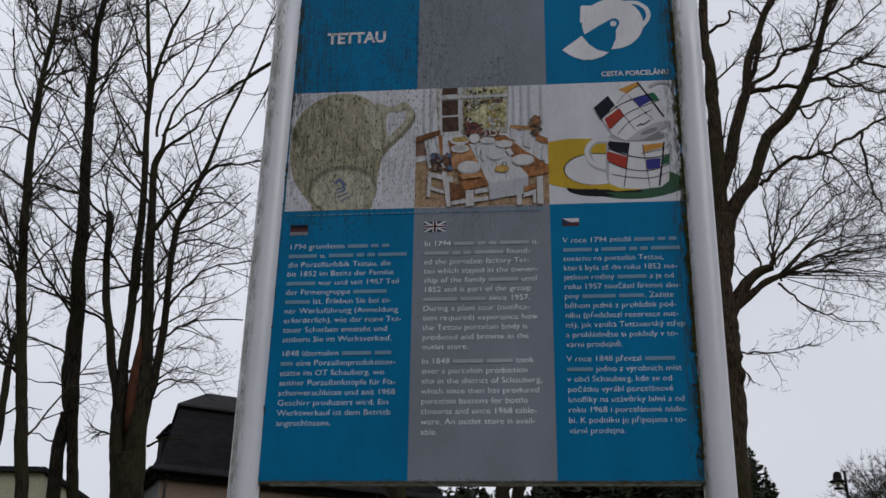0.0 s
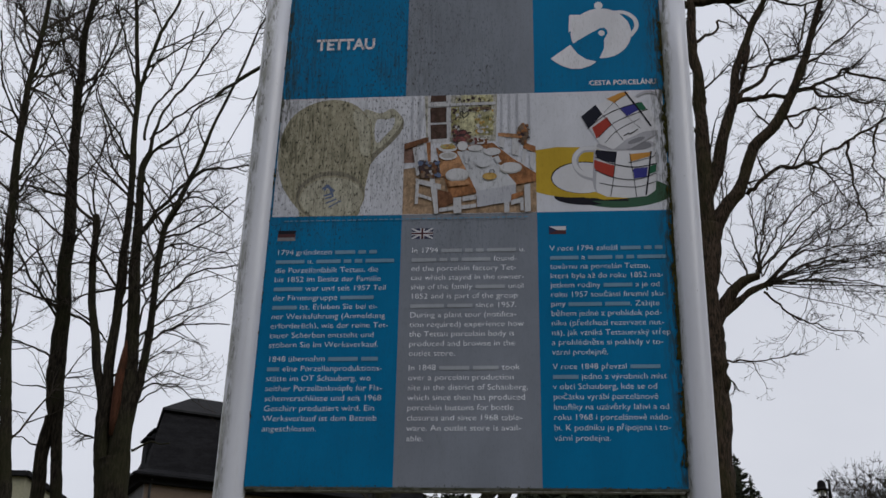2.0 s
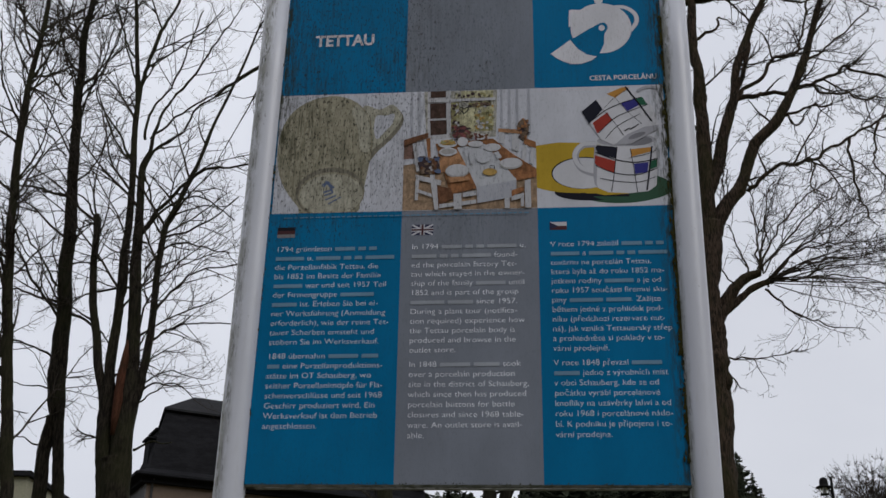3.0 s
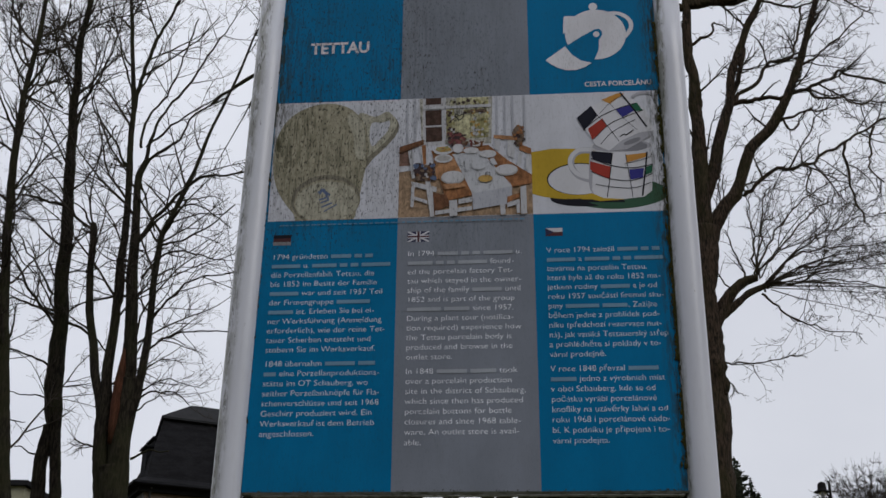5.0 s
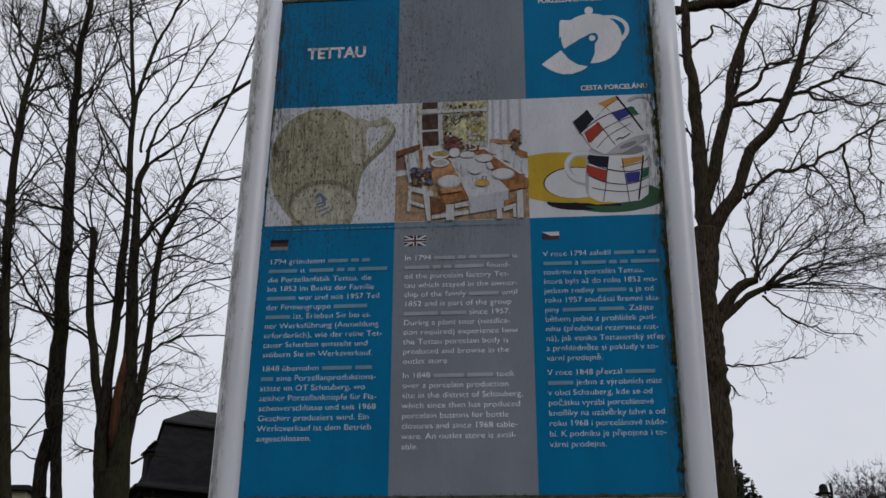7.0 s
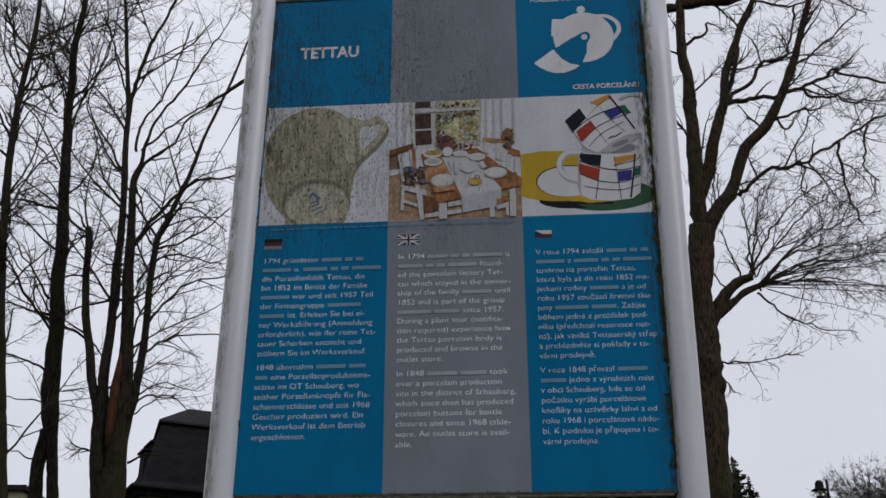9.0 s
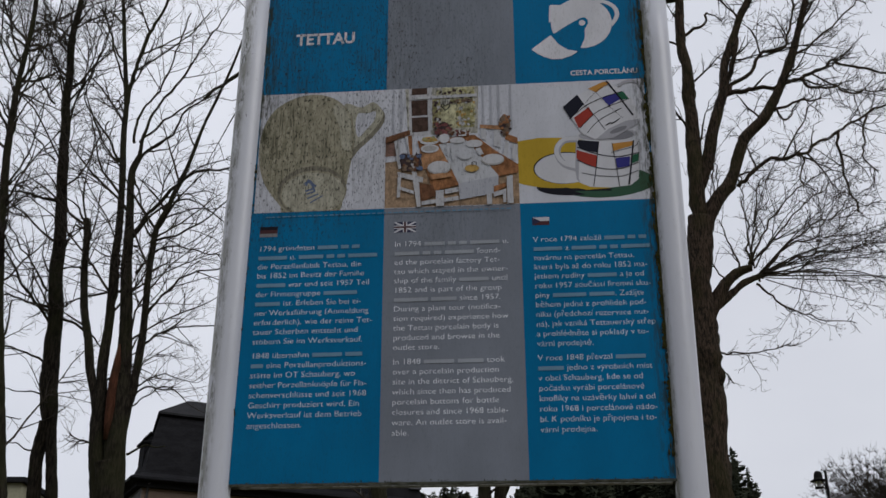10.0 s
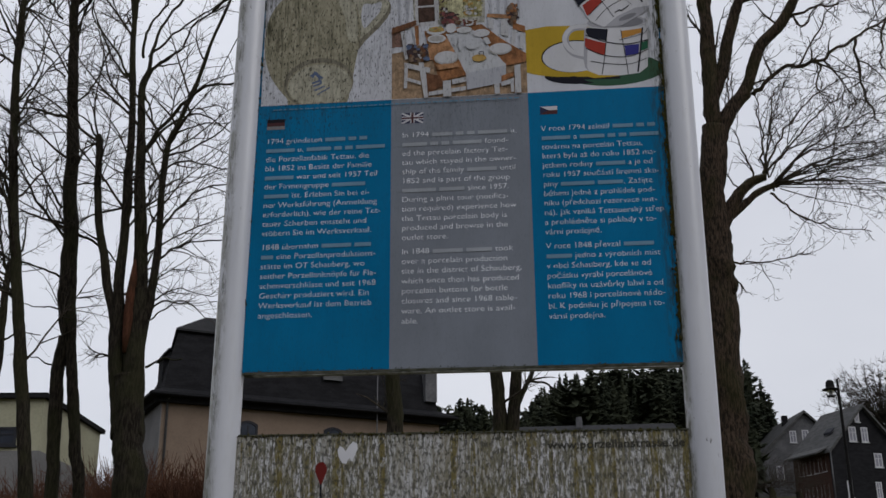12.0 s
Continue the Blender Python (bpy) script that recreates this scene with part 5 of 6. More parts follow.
def maple():
    t = Tree(3.05, 15, "old mossy leafless tree with thick crooked limbs", "bark_mossy", 51, 0.62, 1.7)
    t.fine, t.spurs, t.kink = 0.0038, 7.0, 0.085
    t.limb([(3.05, foot(3.05, 15)), (3.05, 3.73), (3.03, 4.42), (3.05, 5.3), (3.06, 6.9), (3.10, 7.86), (3.15, 8.86), (3.27, 9.91)], 0.375, 0.215, "trunk", 0, lump=0.18)
    t.limb([(3.25, 9.7), (3.27, 10.89), (3.29, 11.8), (3.33, 12.75), (3.27, 13.48), (3.32, 14.63), (3.44, 15.41)], 0.150, 0.063, "main_limb", 0.5, extend=2.5)
    t.limb([(3.30, 10.3), (3.71, 11.79), (3.91, 12.37), (4.01, 12.97), (4.22, 13.57), (4.49, 14.19), (4.68, 14.57), (5.02, 15.34)], 0.110, 0.043, "main_limb", 0.5, extend=2.5)
    t.limb([(3.22, 9.5), (3.62, 10.23), (3.92, 10.66), (4.16, 11.38), (4.6, 11.86), (4.97, 12.52), (5.24, 13.17), (5.47, 13.78), (5.71, 14.53), (5.91, 15.3)], 0.130, 0.045, "main_limb", 0.6, extend=2.5)
    t.limb([(3.95, 12.35), (4.41, 12.43), (4.92, 12.48), (5.44, 12.68), (5.75, 12.79), (5.97, 12.96), (6.3, 12.8), (6.68, 12.7), (7.3, 12.6)], 0.048, 0.018)
    t.limb([(4.01, 12.39), (4.4, 12.83), (4.68, 13.13), (5.06, 13.3), (5.26, 13.78), (5.46, 14.41)], 0.043, 0.019, grow=1.2)
    t.limb([(5.33, 12.62), (5.41, 12.44), (5.9, 12.4), (6.17, 12.28), (6.62, 12.31), (7.2, 12.4)], 0.029, 0.012)
    t.limb([(4.78, 11.97), (5.27, 12.15), (5.62, 12.2)], 0.029, 0.014)
    t.limb([(3.98, 10.49), (4.3, 10.81), (4.75, 11.02), (5.25, 11.12), (5.57, 11.34), (5.98, 11.55), (6.56, 11.91), (7.2, 12.3)], 0.043, 0.018)
    t.limb([(3.12, 7.75), (3.46, 8.5), (3.75, 8.83), (4.03, 8.95)], 0.125, 0.062, "cut_limb", 0)
    t.limb([(3.4, 8.26), (3.85, 8.65), (4.16, 8.79)], 0.068, 0.045, "cut_limb", 0)
    t.limb([(3.3, 13.67), (3.65, 13.87), (3.86, 14.12)], 0.039, 0.019)
    t.limb([(3.33, 7.47), (3.91, 7.42), (4.47, 7.61)], 0.019, 0.007, grow=1.3)
    t.limb([(4.08, 8.65), (4.45, 8.29), (4.88, 8.04), (5.58, 7.88)], 0.024, 0.007, grow=0.3)
    t.limb([(5.82, 11.46), (5.81, 10.61), (5.89, 10.18), (6.02, 9.87)], 0.029, 0.012, grow=0.8)
    t.limb([(6.37, 11.79), (6.18, 11.04), (6.34, 10.71)], 0.024, 0.012, grow=0.8)
    t.limb([(3.91, 12.37), (4.11, 12.96), (4.31, 13.7)], 0.058, 0.039, grow=0.4)
    t.limb([(4.75, 11.0), (5.1, 11.5), (5.4, 12.0), (5.6, 12.25)], 0.020, 0.010)
    t.limb([(5.2, 13.1), (5.6, 13.3), (6.2, 13.9), (6.7, 14.3)], 0.030, 0.010)
    t.limb([(4.72, 14.6), (5.3, 14.4), (6.0, 14.6), (6.7, 14.2)], 0.028, 0.010)
    t.limb([(3.3, 14.55), (3.75, 14.62), (4.3, 14.68), (5.3, 15.1)], 0.12, 0.09, "main_limb", 0.6, lump=0.35)
    t.limb([(3.34, 14.50), (2.6, 14.48), (1.8, 14.3), (0.6, 14.0)], 0.10, 0.05, "main_limb", 0.6)
    for row, grow in (([(4.14, 8.69), (4.63, 9.29), (5.05, 9.60), (5.56, 9.90), (6.3, 10.1)], 1.2), ([(4.19, 8.74), (4.77, 8.88), (5.41, 8.88), (6.11, 8.73)], 1.5),
                      ([(4.19, 8.76), (4.79, 9.10), (5.36, 9.17), (6.20, 9.30), (6.9, 9.3)], 1.3), ([(4.06, 9.00), (4.68, 9.71), (5.23, 10.23), (5.86, 10.65)], 1.2),
                      ([(4.07, 9.02), (4.46, 9.83), (5.07, 10.46), (5.59, 10.77)], 1.2), ([(4.17, 8.84), (4.83, 9.39), (5.59, 9.47), (6.5, 9.6)], 1.3),
                      ([(4.05, 8.98), (4.16, 9.63), (4.29, 10.27), (4.44, 10.70)], 1.0), ([(4.02, 8.96), (4.02, 9.50), (4.06, 10.1), (3.98, 10.6)], 0.8),
                      ([(3.84, 8.88), (3.71, 9.43), (3.61, 9.86)], 0.5), ([(3.54, 9.97), (3.60, 10.29), (3.63, 11.07)], 0.6)):
        t.limb(row, 0.022, 0.008, "shoot", grow)
    t.limb([(4.82, 12.00), (4.94, 11.76), (5.17, 12.04), (5.34, 12.21)], 0.022, 0.010, grow=0.8)
    t.limb([(5.10, 11.12), (5.13, 10.79), (5.08, 10.40)], 0.020, 0.010, grow=2.0)
    t.limb([(3.37, 7.18), (3.46, 7.04), (3.55, 6.92)], 0.018, 0.007, grow=2.0)
    t.limb([(3.58, 8.66), (3.47, 8.92), (3.33, 9.16)], 0.018, 0.008, grow=0.6)
    t.shoots((4.05, 15, 8.95), (0.25, 1.0), 5, 0.50, 2.0, 0.014)
    t.shoots((4.16, 15, 8.80), (1.0, 0.35), 9, 0.45, 2.6, 0.014)
    t.shoots((4.2, 15, 8.75), (1.0, 0.02), 4, 0.2, 2.1, 0.010)
    t.limb([(3.4, 10.0), (3.55, 10.5), (3.6, 11.1), (3.75, 11.5)], 0.016, 0.008)
    # the burl on the trunk
    verts, faces = [], []
    tube_into(verts, faces, [Vector((3.27, 14.95, 6.85 + 0.09 * k)) for k in range(6)], [0.03, 0.09, 0.115, 0.11, 0.07, 0.02], 10, 0.3, 7)
    put("burl", mesh_of("burl", verts, faces, "bark_mossy", True), t.root, "rounded burl")
    t.done()


def tree_behind_board():
    t = Tree(-1.8, 12, "leafless tree standing behind the sign board", "bark_dark", 63, 0.9, 0.5)
    t.limb([(-1.8, foot(-1.8, 12)), (-1.8, 3.32), (-1.8, 4.35), (-1.82, 5.11), (-1.75, 6.6), (-1.7, 8.4), (-1.8, 10.2), (-1.7, 12.0)], 0.135, 0.06, "trunk", 0.5, extend=2.0)
    t.limb([(-1.75, 9.6), (-2.6, 10.9), (-3.3, 11.6), (-3.96, 11.42), (-4.3, 11.16), (-4.68, 10.86)], 0.050, 0.022, grow=0.25, lump=0.5)
    t.limb([(-1.72, 9.0), (-1.2, 10.2), (-0.6, 11.6)], 0.045, 0.015, grow=0.5)
    t.done()


def twin_behind_board():
    t = Tree(-0.45, 16, "twin-stemmed leafless tree behind the sign", "bark_dark", 71, 0.8, 0.5)
    t.limb([(-0.60, foot(-0.6, 16)), (-0.6, 3.75), (-0.56, 5.04), (-0.6, 6.01), (-0.75, 8.0), (-0.8, 10.2), (-0.7, 12.5)], 0.155, 0.05, "trunk", 0.5, extend=2.0)
    t.limb([(-0.34, foot(-0.3, 16)), (-0.37, 3.75), (-0.35, 5.04), (-0.25, 6.0), (-0.05, 8.0), (0.1, 10.0), (0.2, 12.0)], 0.145, 0.05, "trunk", 0.5, extend=2.0)
    t.limb([(-0.27, 5.42), (-0.12, 5.7), (0.04, 6.04), (0.35, 6.9), (0.5, 7.8)], 0.060, 0.025, grow=0.5)
    t.limb([(-0.11, 5.8), (0.17, 5.79), (0.36, 5.67)], 0.031, 0.012, grow=0.7)
    t.done()


def broken_tree():
    y = 20
    t = Tree(-11.62, y, "upright dark trunk with a broken leafless top", "bark_dark", 83, 0.7, 1.2)
    t.limb([(-11.66, foot(-11.6, y)), (-11.64, 5.2), (-11.60, 7.8), (-11.62, 9.0), (-11.60, 9.75)], 0.105, 0.07, "trunk", 0.0)
    t.limb([(-11.62, 9.2), (-11.4, 9.9), (-11.35, 10.8)], 0.05, 0.014)
    t.limb([(-11.62, 9.5), (-11.9, 10.3), (-12.0, 11.2)], 0.05, 0.014)
    t.limb([(-11.6, 7.9), (-11.2, 8.1), (-10.7, 8.05)], 0.03, 0.010, grow=0.6)
    t.done()


broken_tree()
lime_thin()
lime_twin()
lime_cluster()
maple()
tree_behind_board()
twin_behind_board()


# ---- houses ----
def frame_at(origin, angle):
    """Turns along / back / up metres at a house corner into world points."""
    c, s = math.cos(radians(angle)), math.sin(radians(angle))
    return lambda a, b, z: Vector((origin[0] + a * c - b * s, origin[1] + a * s + b * c, z))


def block(name, at, a0, a1, b0, b1, z0, z1, mat):
    corners = [at(a0, b0, z0), at(a1, b0, z0), at(a1, b1, z0), at(a0, b1, z0)]
    return prism(name, corners, (0, 0, z0), (0, 0, z1), mat)


def window_on(root, at, a0, a1, z0, z1, frame_mat, arched=False, side=False, bars=1, out=0.0, glass="pane"):
    """A window on the front wall, or on the end wall with side: frame, sill, glazing bars and panes."""
    if side:
        def spot(u, d, z):
            return at(-d, u, z)
    else:
        def spot(u, d, z):
            return at(u, d, z)
    w = 0.11
    top = [(a0 + (a1 - a0) * k / 10, z1 + (0.18 * math.sin(math.pi * k / 10) if arched else 0)) for k in range(11)]
    outer = [(a0, z0), *top, (a1, z0)]
    inner = [(a0 + w, z0 + w), *[(a0 + w + (a1 - a0 - 2 * w) * k / 10, q[1] - w) for k, q in enumerate(top)], (a1 - w, z0 + w)]
    n = len(outer)
    verts = [spot(u, -0.05 - out, z) for u, z in outer] + [spot(u, -0.05 - out, z) for u, z in inner] + [spot(u, 0.02, z) for u, z in outer] + [spot(u, 0.02, z) for u, z in inner]
    faces = []
    for i in range(n):
        j = (i + 1) % n
        faces += [(i, j, n + j, n + i), (2 * n + i, 2 * n + j, j, i), (n + i, n + j, 3 * n + j, 3 * n + i)]
    window = put("window", mesh_of("window", verts, faces, frame_mat), root)
    sub("pane", mesh_of("pane", [spot(u, -0.012 - out, z) for u, z in inner], [tuple(range(n))], glass), window)
    for k in range(bars):
        u = a0 + (a1 - a0) * (k + 1) / (bars + 1)
        q = [spot(u - 0.04, -0.045 - out, z0 + w), spot(u + 0.04, -0.045 - out, z0 + w), spot(u + 0.04, -0.045 - out, z1 - w), spot(u - 0.04, -0.045 - out, z1 - w)]
        sub("glazing_bar", prism("glazing_bar", q, (0, 0, 0), tuple(spot(0, 0.03, 0) - spot(0, 0, 0)), frame_mat), window)
    zc = z0 + (z1 - z0) * 0.62
    q = [spot(a0 + w, -0.04 - out, zc - 0.03), spot(a1 - w, -0.04 - out, zc - 0.03), spot(a1 - w, -0.04 - out, zc + 0.03), spot(a0 + w, -0.04 - out, zc + 0.03)]
    sub("glazing_bar", prism("glazing_bar", q, (0, 0, 0), tuple(spot(0, 0.025, 0) - spot(0, 0, 0)), frame_mat), window)
    q = [spot(a0 - 0.08, -0.12 - out, z0 - 0.07), spot(a1 + 0.08, -0.12 - out, z0 - 0.07), spot(a1 + 0.08, 0.02, z0 - 0.07), spot(a0 - 0.08, 0.02, z0 - 0.07)]
    sub("sill", prism("sill", q, (0, 0, 0), (0, 0, 0.07), frame_mat), window)


def mansard_house():
    x, y = -18.57, 50.0
    at = frame_at((x, y), 31.5)
    g = ground_height(x, y) - 0.6
    root = thing("mansard_house", (x, y, ground_height(x, y)), "tan stuccoed house under a dark slate mansard roof", "house")
    L, D, e = 15.2, 5.4, 13.25
    put("wall", block("wall", at, 0, L, 0, D, g, e - 0.1, "stucco_tan"), root)
    put("end_wall", block("end_wall", at, -0.05, 0.0, -0.02, D, g, e - 0.1, "stucco_grey"), root, "greyer plastered end wall")
    put("cornice", block("cornice", at, -0.35, L + 0.35, -0.35, D + 0.35, e - 0.35, e - 0.1, "slate"), root)
    # lower steep slope, break and hipped top
    rings = [(-0.75, e - 0.1), (-0.70, e + 0.08), (0.05, e + 0.42), (0.25, e + 1.8), (0.70, e + 3.48), (0.52, e + 3.55), (0.55, e + 3.66), (2.5, e + 4.95)]
    verts, faces = [], []
    for inset, z in rings:
        splay = 0.72 * min(1.0, max(0.0, (z - e - 0.1) / 1.6))
        verts += [at(inset, inset, z), at(L - inset, inset, z), at(L - inset, D - inset, z), at(inset + splay, D - inset, z)]
    for i in range(5):
        faces += [(4 * i + k, 4 * i + (k + 1) % 4, 4 * i + 4 + (k + 1) % 4, 4 * i + 4 + k) for k in range(4)]
    faces += [(20, 21, 22, 23), (3, 2, 1, 0)]
    roof = put("roof", mesh_of("roof", verts[:24], faces, "slate"), root, "dark slate mansard roof")
    cap = [(k, (k + 1) % 4, 4 + (k + 1) % 4, 4 + k) for k in range(4)] + [(4 + k, 4 + (k + 1) % 4, 8 + (k + 1) % 4, 8 + k) for k in range(4)] + [(8, 9, 10, 11), (3, 2, 1, 0)]
    put("upper_roof", mesh_of("upper_roof", [v + Vector((0, 0, 0.02)) for v in verts[20:]], cap, "slate_roof"), root, "greyer shallow top of the roof")
    for a0, b0, b1, z0, z1 in ((0.12, 1.1, 2.1, e + 0.50, e + 2.12), (0.50, 1.2, 2.6, e + 1.90, e + 2.62)):
        sub("dormer", block("dormer", at, a0, 1.6, b0, b1, z0, z1, "slate"), roof)
        sub("dormer_lid", block("dormer_lid", at, a0 - 0.14, 1.7, b0 - 0.14, b1 + 0.14, z1, z1 + 0.10, "slate"), roof)
    sub("roof_window", prism("roof_window", [at(8.4, 0.10, e + 1.60), at(9.5, 0.10, e + 1.60), at(9.5, 0.22, e + 1.95), at(8.4, 0.22, e + 1.95)], (0, 0, 0), tuple(at(0, -0.09, 0) - at(0, 0, 0)), "slate_grey"), roof, "small roof window")
    sub("dormer", block("dormer", at, L - 0.85, L - 0.15, -0.1, 1.6, e + 0.9, e + 2.6, "slate_pale"), roof, "pale slate-hung dormer")
    verts, faces = [], []
    tube_into(verts, faces, [at(0.25, -0.10, g), at(0.25, -0.10, e - 0.4), at(0.25, -0.35, e - 0.15)], [0.06] * 3, 10)
    put("downpipe", mesh_of("downpipe", verts, faces, "metal_grey", True), root, "grey zinc downpipe")
    verts, faces = [], []
    tube_into(verts, faces, [at(-0.8, -0.80, e - 0.05), at(L + 0.8, -0.80, e - 0.05)], [0.055] * 2, 10)
    put("gutter", mesh_of("gutter", verts, faces, "slate", True), root)
    verts, faces = [], []
    tube_into(verts, faces, [at(11.3, -0.5, g), at(11.3, -0.5, e + 2.4)], [0.040, 0.030], 8)
    put("mast", mesh_of("mast", verts, faces, "metal_grey", True), root, "thin grey metal mast")
    for s in (4.4, 9.0):
        window_on(root, at, s - 0.52, s + 0.52, 10.5, 12.15, "frame_dark", True)


def flat_house():
    x, y = -19.9, 40.0
    at = frame_at((x, y), 6)
    g = ground_height(x, y) - 0.6
    root = thing("flat_roofed_building", (x, y, ground_height(x, y)), "pale yellow plastered building with a flat roof", "building")
    put("wall", block("wall", at, -12, 0, 0, 8, g, 11.05, "stucco_yellow"), root)
    put("plinth", block("plinth", at, -12.03, 0.03, -0.04, 8.03, g, 8.95, "stucco_grey"), root, "grey rendered ground floor")
    put("roof", block("roof", at, -12.4, 0.18, -0.25, 8.2, 11.05, 11.25, "slate"), root, "dark flat roof edge")
    window_on(root, at, -3.0, -0.95, 9.15, 9.9, "frame_dark", bars=2)
    window_on(root, at, -6.0, -4.2, 9.15, 9.9, "frame_dark", bars=2)


def gabled(name, corner, angle, W, D, g, eave, apex, label, front, side, roof_mat, over=0.45):
    """A house with its gable to the front, split as walls and two roof slopes."""
    at = frame_at(corner, angle)
    root = thing(name, (*corner, ground_height(*corner)), label, "house", "houses up the street")
    put("gable_wall", prism("gable_wall", [at(0, 0, g), at(W, 0, g), at(W, 0, eave), at(W / 2, 0, apex - 0.15), at(0, 0, eave)], (0, 0, 0), tuple(at(0, 0.3, 0) - at(0, 0, 0)), front), root)
    put("side_wall", block("side_wall", at, 0, 0.3, 0.3, D, g, eave, side), root)
    put("side_wall", block("side_wall", at, W - 0.3, W, 0.3, D, g, eave, side), root)
    put("back_wall", prism("back_wall", [at(0, D, g), at(W, D, g), at(W, D, eave), at(W / 2, D, apex - 0.15), at(0, D, eave)], (0, 0, 0), tuple(at(0, 0.3, 0) - at(0, 0, 0)), side), root)
    slope = (apex - eave) / (W / 2)
    for a in (-1, 1):
        low, mid = W / 2 + a * (W / 2 + over), W / 2
        q = [at(low, -over, eave - slope * over), at(mid, -over, apex), at(mid, -over, apex + 0.2), at(low - a * -0.02, -over, eave - slope * over + 0.2)]
        slab_roof = put("roof_slope", prism("roof_slope", q, (0, 0, 0), tuple(at(0, D + 2 * over, 0) - at(0, 0, 0)), roof_mat), root)
        q = [at(low, -over - 0.05, eave - slope * over - 0.12), at(mid, -over - 0.05, apex - 0.12), at(mid, -over - 0.05, apex + 0.1), at(low, -over - 0.05, eave - slope * over + 0.1)]
        sub("barge_board", prism("barge_board", q, (0, 0, 0), tuple(at(0, 0.045, 0) - at(0, 0, 0)), "slate_grey"), slab_roof)
    return root, at


def street_houses():
    g = ground_height(28, 110) - 0.8
    root, at = gabled("slate_house", (28.16, 110.0), 24, 8.5, 5.8, g, 19.3, 23.75, "dark slate-clad gabled house with white windows", "slate", "brick_dark", "slate_grey")
    for a0, a1, z0, z1 in ((2.45, 3.35, 20.1, 21.6), (3.95, 4.75, 20.1, 21.6), (3.4, 3.95, 22.1, 23.0), (5.15, 6.1, 17.65, 19.05), (1.5, 2.1, 14.6, 16.2), (4.9, 5.6, 14.6, 16.2)):
        window_on(root, at, a0, a1, z0, z1, "frame_white", glass="pane_curtained")
    for b in (0.8, 2.0, 3.3, 4.5):
        window_on(root, at, b, b + 0.8, 17.2, 18.7, "frame_white", side=True, glass="pane_curtained")
        window_on(root, at, b, b + 0.8, 14.6, 16.0, "frame_white", side=True, glass="pane_curtained")
    put("roof_window", prism("roof_window", [at(1.25, 1.2, 21.0), at(1.75, 1.2, 21.5), at(1.75, 2.3, 21.5), at(1.25, 2.3, 21.0)], (0, 0, 0), (0, 0, 0.22), "frame_dark"), root, "dark roof window")
    put("porch_roof", prism("porch_roof", [at(-1.5, 0.2, 18.75), at(0.05, 0.2, 19.45), at(0.05, 0.2, 19.6), at(-1.5, 0.2, 18.9)], (0, 0, 0), tuple(at(0, 5.4, 0) - at(0, 0, 0)), "slate_grey"), root, "pale lean-to eave")
    verts, faces = [], []
    tube_into(verts, faces, [at(-0.08, -0.10, g), at(-0.08, -0.10, 19.2)], [0.07] * 2, 8)
    put("downpipe", mesh_of("downpipe", verts, faces, "metal_grey", True), root)
    g = ground_height(25, 130) - 0.8
    root, at = gabled("grey_gabled_house", (24.5, 130.0), 8, 12.6, 10, g, 21.2, 26.9, "pale grey slate-clad house with a wide gable", "slate_pale", "slate_pale", "slate_grey")
    for a0, a1, z0, z1 in ((4.4, 5.2, 23.3, 24.7), (5.9, 6.7, 23.3, 24.8), (2.4, 3.3, 19.0, 20.6), (5.2, 6.1, 19.0, 20.6)):
        window_on(root, at, a0, a1, z0, z1, "frame_white", glass="pane_curtained")
    put("chimney", block("chimney", at, 4.9, 5.5, 3, 3.6, 25.0, 27.1, "slate"), root)
    # long low shed below the wood
    x, y = -3.0, 70.0
    at = frame_at((x, y), 0)
    g = ground_height(2, y) - 0.6
    root = thing("long_shed", (x, y, ground_height(x, y)), "long low shed with a grey sheet roof", "shed")
    put("wall", block("wall", at, 0, 11.5, 0.5, 6, g, 14.2, "brick_dark"), root)
    put("roof_sheet", prism("roof_sheet", [at(-0.4, 0, 14.1), at(-0.4, 3.2, 15.35), at(-0.4, 6.4, 14.1), at(-0.4, 6.4, 14.2), at(-0.4, 3.2, 15.47), at(-0.4, 0, 14.2)], (0, 0, 0), (12.3, 0, 0), "slate_roof"), root)
    put("chimney", block("chimney", at, 5.35, 5.75, 2.6, 3.1, 14.8, 15.95, "slate_pale"), root)


mansard_house()
flat_house()
street_houses()


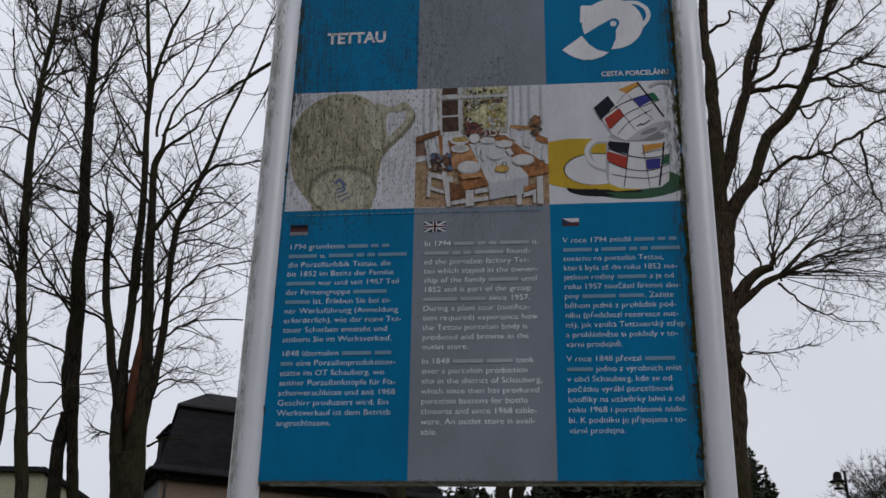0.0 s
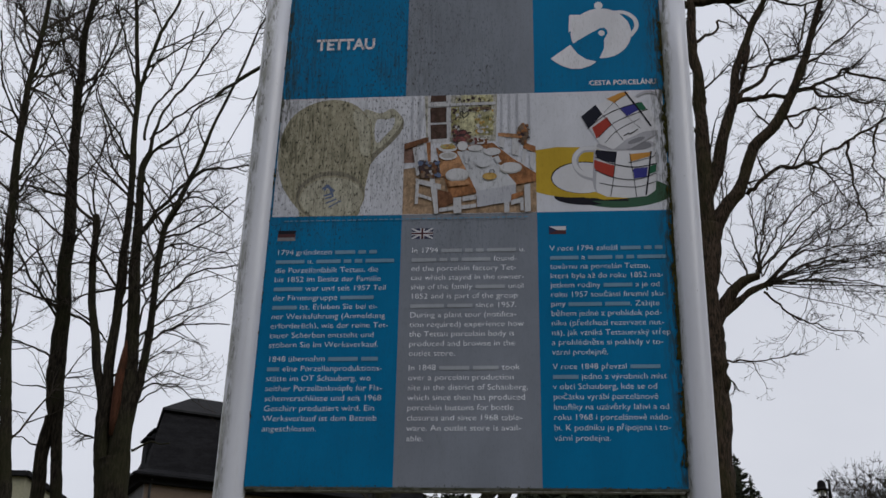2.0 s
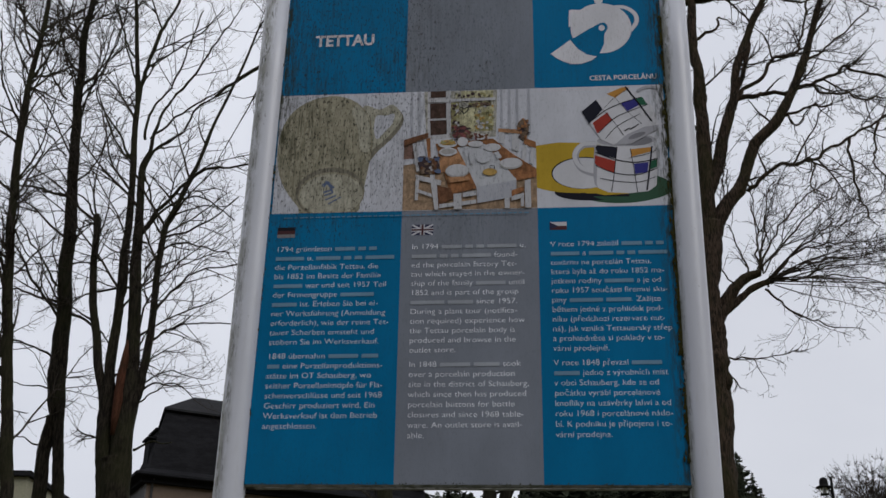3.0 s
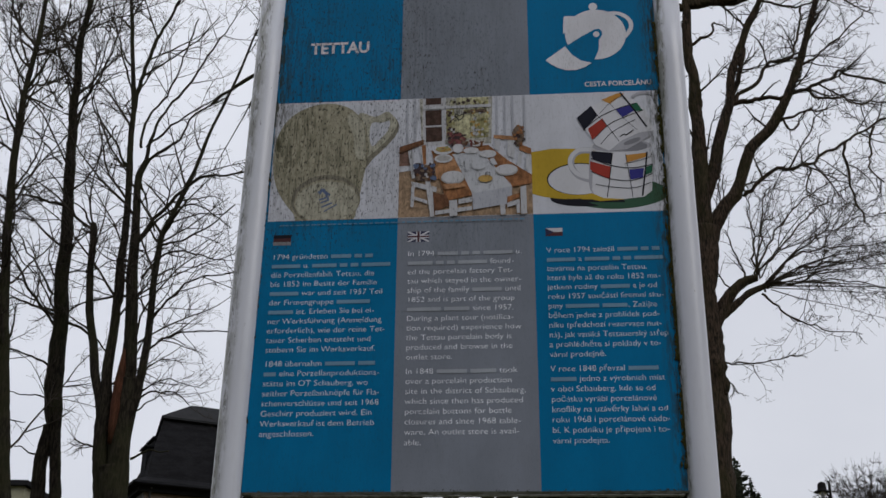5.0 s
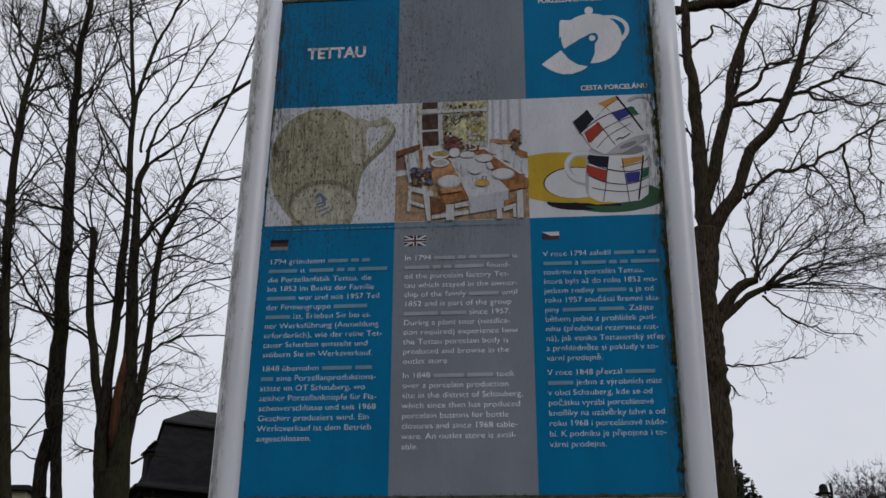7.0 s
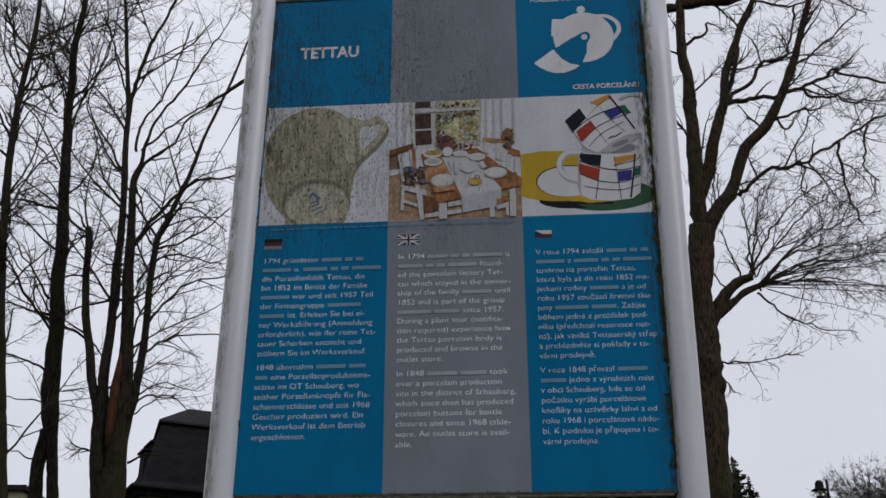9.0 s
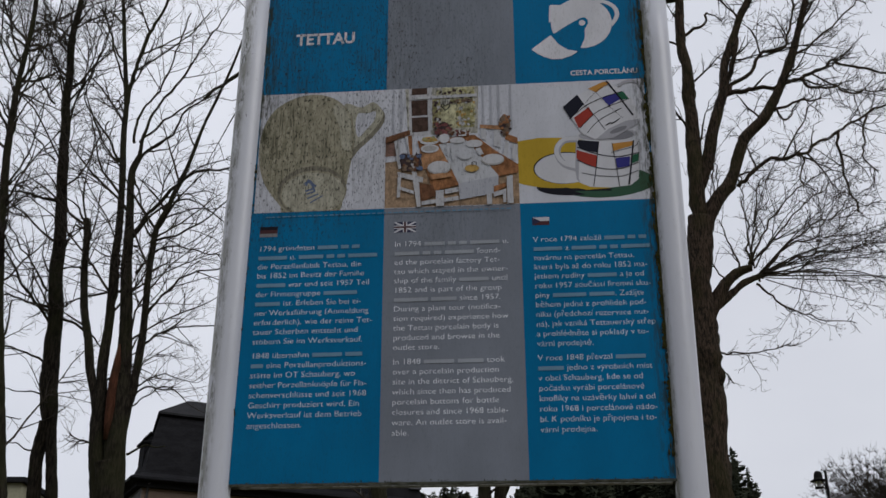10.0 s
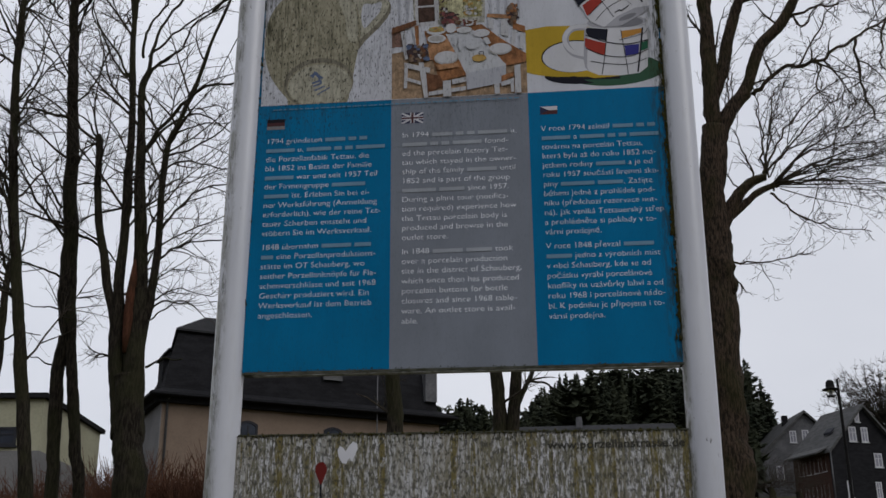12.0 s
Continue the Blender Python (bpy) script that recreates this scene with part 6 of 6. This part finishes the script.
# ---- street lamp ----
def street_lamp():
    x, y = 8.70, 30.0
    g = ground_height(x, y)
    root = thing("street_lamp", (x, y, g), "black street lamp with a hanging lantern on a pole", "street lamp")
    verts, faces = [], []
    tube_into(verts, faces, [Vector((x, y, g - 0.2 + (8.95 - g) * k / 8)) for k in range(9)], [0.062, 0.058, 0.055, 0.05, 0.048, 0.046, 0.044, 0.042, 0.036], 14)
    put("pole", mesh_of("pole", verts, faces, "metal_black", True), root)
    verts, faces = [], []
    tube_into(verts, faces, smooth_line([Vector((x, y, 8.10)), Vector((x - 0.05, y, 8.32)), Vector((x - 0.13, y, 8.44)), Vector((x - 0.22, y, 8.47))]), [0.022] * 16, 8)
    put("bracket", mesh_of("bracket", verts, faces, "metal_black", True), root)
    c = Vector((x - 0.22, y, 0))

    def turned(name, profile, mat, parent, label=""):
        v, f = [], []
        tube_into(v, f, [c + Vector((0, 0, z)) for _, z in profile], [r for r, _ in profile], 20)
        return put(name, mesh_of(name, v, f, mat, True), parent, label)
    turned("shade", [(0.02, 8.74), (0.07, 8.72), (0.115, 8.66), (0.125, 8.56), (0.13, 8.50), (0.235, 8.46), (0.24, 8.435), (0.14, 8.43)], "metal_black", root, "black domed shade with a wide brim")
    turned("lantern_glass", [(0.095, 8.43), (0.105, 8.36), (0.115, 8.26)], "lamp_glass", root, "clear lantern glass")
    turned("base_ring", [(0.125, 8.262), (0.125, 8.235), (0.06, 8.225)], "metal_black", root)
    turned("bulb", [(0.02, 8.42), (0.04, 8.36), (0.045, 8.31), (0.02, 8.28)], "frame_white", root, "unlit white bulb")


street_lamp()


# ---- woods, hedge and far trees ----
def hillside_wood():
    rng = random.Random(91)
    sky_x = [-36, -30, -11.6, -7.5, -2.4, 0, 8.3, 16.5, 23.9, 25.6, 27.8, 40, 90]
    sky_z = [16, 27, 28.8, 29.8, 28.4, 31.4, 33.4, 33.8, 34.2, 31.0, 26.4, 25.6, 27]
    verts, faces = [], []
    for row, y in enumerate((124, 129, 135, 142, 146)):
        x = -36.0
        while x < 90:
            x += rng.uniform(0.7, 1.7)
            top = float(np.interp(x * 132.46 / (y + 2.46), sky_x, sky_z)) * (y + 2.46) / 132.46 - rng.random() ** 1.3 * 3.0 - (0.8 if row < 2 else 0)
            yy = y + rng.uniform(-1.5, 1.5)
            g = ground_height(x, yy)
            h = top - g
            if x > 24.3 and y < 140:
                continue
            broad = rng.choice((0.13, 0.16, 0.19, 0.24)) * h
            if h < 2:
                continue
            base = len(verts)
            verts.append(Vector((x, yy, top - 0.4)))
            for j in range(7):
                a = 2 * math.pi * j / 7
                verts.append(Vector((x + 0.55 * broad * math.cos(a), yy + 0.55 * broad * math.sin(a), g + 0.1 * h)))
            faces += [(base, base + 1 + j, base + 1 + (j + 1) % 7) for j in range(7)]
            # drooping sprays, thick below and thin at the leader
            round_top = rng.random() < 0.3
            for k in range(330 if row < 3 else 200):
                f = rng.random() ** 0.75
                reach = broad * ((1 - f * f) ** 0.5 if round_top else (1 - f) ** 0.8) * rng.uniform(0.55, 1.25) + 0.10
                a, z = rng.random() * 6.283, g + h * (0.10 + 0.90 * f)
                c, sn = math.cos(a), math.sin(a)
                w = 0.13 + 0.15 * reach
                drop = rng.uniform(-0.45, 0.70) * reach
                s = len(verts)
                verts += [Vector((x, yy, z + 0.25)), Vector((x + 0.6 * reach * c - w * sn, yy + 0.6 * reach * sn + w * c, z - 0.4 * drop)),
                          Vector((x + reach * c, yy + reach * sn, z - drop + 0.15)), Vector((x + 0.6 * reach * c + w * sn, yy + 0.6 * reach * sn - w * c, z - 0.5 * drop))]
                faces.append((s, s + 1, s + 2, s + 3))
            s = len(verts)
            verts += [Vector((x - 0.06, yy, top - 0.8)), Vector((x + 0.06, yy, top - 0.8)), Vector((x + rng.uniform(-0.05, 0.05), yy, top + rng.uniform(0.0, 0.5)))]
            faces.append((s, s + 1, s + 2))
    ob = new("spruce_wood", mesh_of("spruce_wood", verts, faces, "needle"))
    tagged(ob, "dark spruce wood on the hill behind the houses", "forest", kind="stuff")


def far_bare_tree(x, y, top, spreadness, seed, r=0.05, label="distant rounded leafless tree on the hillside", shoots=20):
    g = ground_height(x, y)
    t = Tree(x, y, label, "bark_dark", seed, 2.0, 0.0)
    h = top - g
    t.limb([(x, g - 0.3), (x + 0.1, g + h * 0.25), (x, g + h * 0.45)], 0.3, 0.16, "trunk", 0)
    t.fine = r * 0.30
    for k in range(10):
        a = -1.2 + 2.4 * (k + t.rng.random() * 0.6) / 10
        t.shoots((x, y, g + h * 0.42), (math.sin(a) * spreadness, math.cos(a)), shoots, 0.28, h * 0.52, r * 0.6)
    t.done()


hillside_wood()
far_bare_tree(37.4, 119, 31.2, 1.0, 102, 0.055, shoots=30)
far_bare_tree(42.0, 117, 30.5, 1.0, 103, 0.055, shoots=30)
far_bare_tree(33.0, 150, 30.0, 0.9, 104, 0.045)
far_bare_tree(36.8, 152, 30.6, 0.9, 105, 0.045)
far_bare_tree(41.0, 151, 31.0, 0.9, 106, 0.045)

far_bare_tree(12.3, 60, 11.8, 1.4, 107, 0.016, "tangled leafless shrub in front of the grey house", 5)
far_bare_tree(14.0, 61, 11.2, 1.5, 108, 0.016, "tangled leafless shrub in front of the grey house", 5)
far_bare_tree(-13.3, 30, 7.0, 1.2, 109, 0.014, "small leafless shrub behind the hedge", 6)


def hedge():
    rng = random.Random(17)
    verts, faces = [], []
    for _ in range(6500):
        x = rng.uniform(-17.5, -7.2)
        y = 27 + rng.uniform(-0.9, 0.9)
        g = ground_height(x, y)
        top = 3.15 + 0.5 * noise.noise(Vector((x * 0.9, 0, 4))) - (0.55 if x < -12.2 else 0.0)
        p = Vector((x, y, g + rng.uniform(0, top * 0.55)))
        d = Vector((rng.gauss(0, 0.35), rng.gauss(0, 0.35), 1)).normalized()
        n = rng.uniform(0.5, 1.25) * top * 0.55
        pts = [p]
        for k in range(4):
            d = (d + Vector((rng.gauss(0, 0.18), rng.gauss(0, 0.18), 0.02))).normalized()
            pts.append(pts[-1] + d * n / 4)
        tube_into(verts, faces, pts, [0.020, 0.017, 0.013, 0.010, 0.006], 3)
        for k in range(3):
            q = pts[rng.randrange(1, 4)]
            e = q + Vector((rng.gauss(0, 0.2), rng.gauss(0, 0.2), rng.uniform(0.05, 0.35)))
            tube_into(verts, faces, [q, e], [0.007, 0.004], 3)
    ob = new("hedge", mesh_of("hedge", verts, faces, "hedge_twig"))
    tagged(ob, "reddish brown leafless hedge below the houses", "hedge", kind="stuff")


hedge()
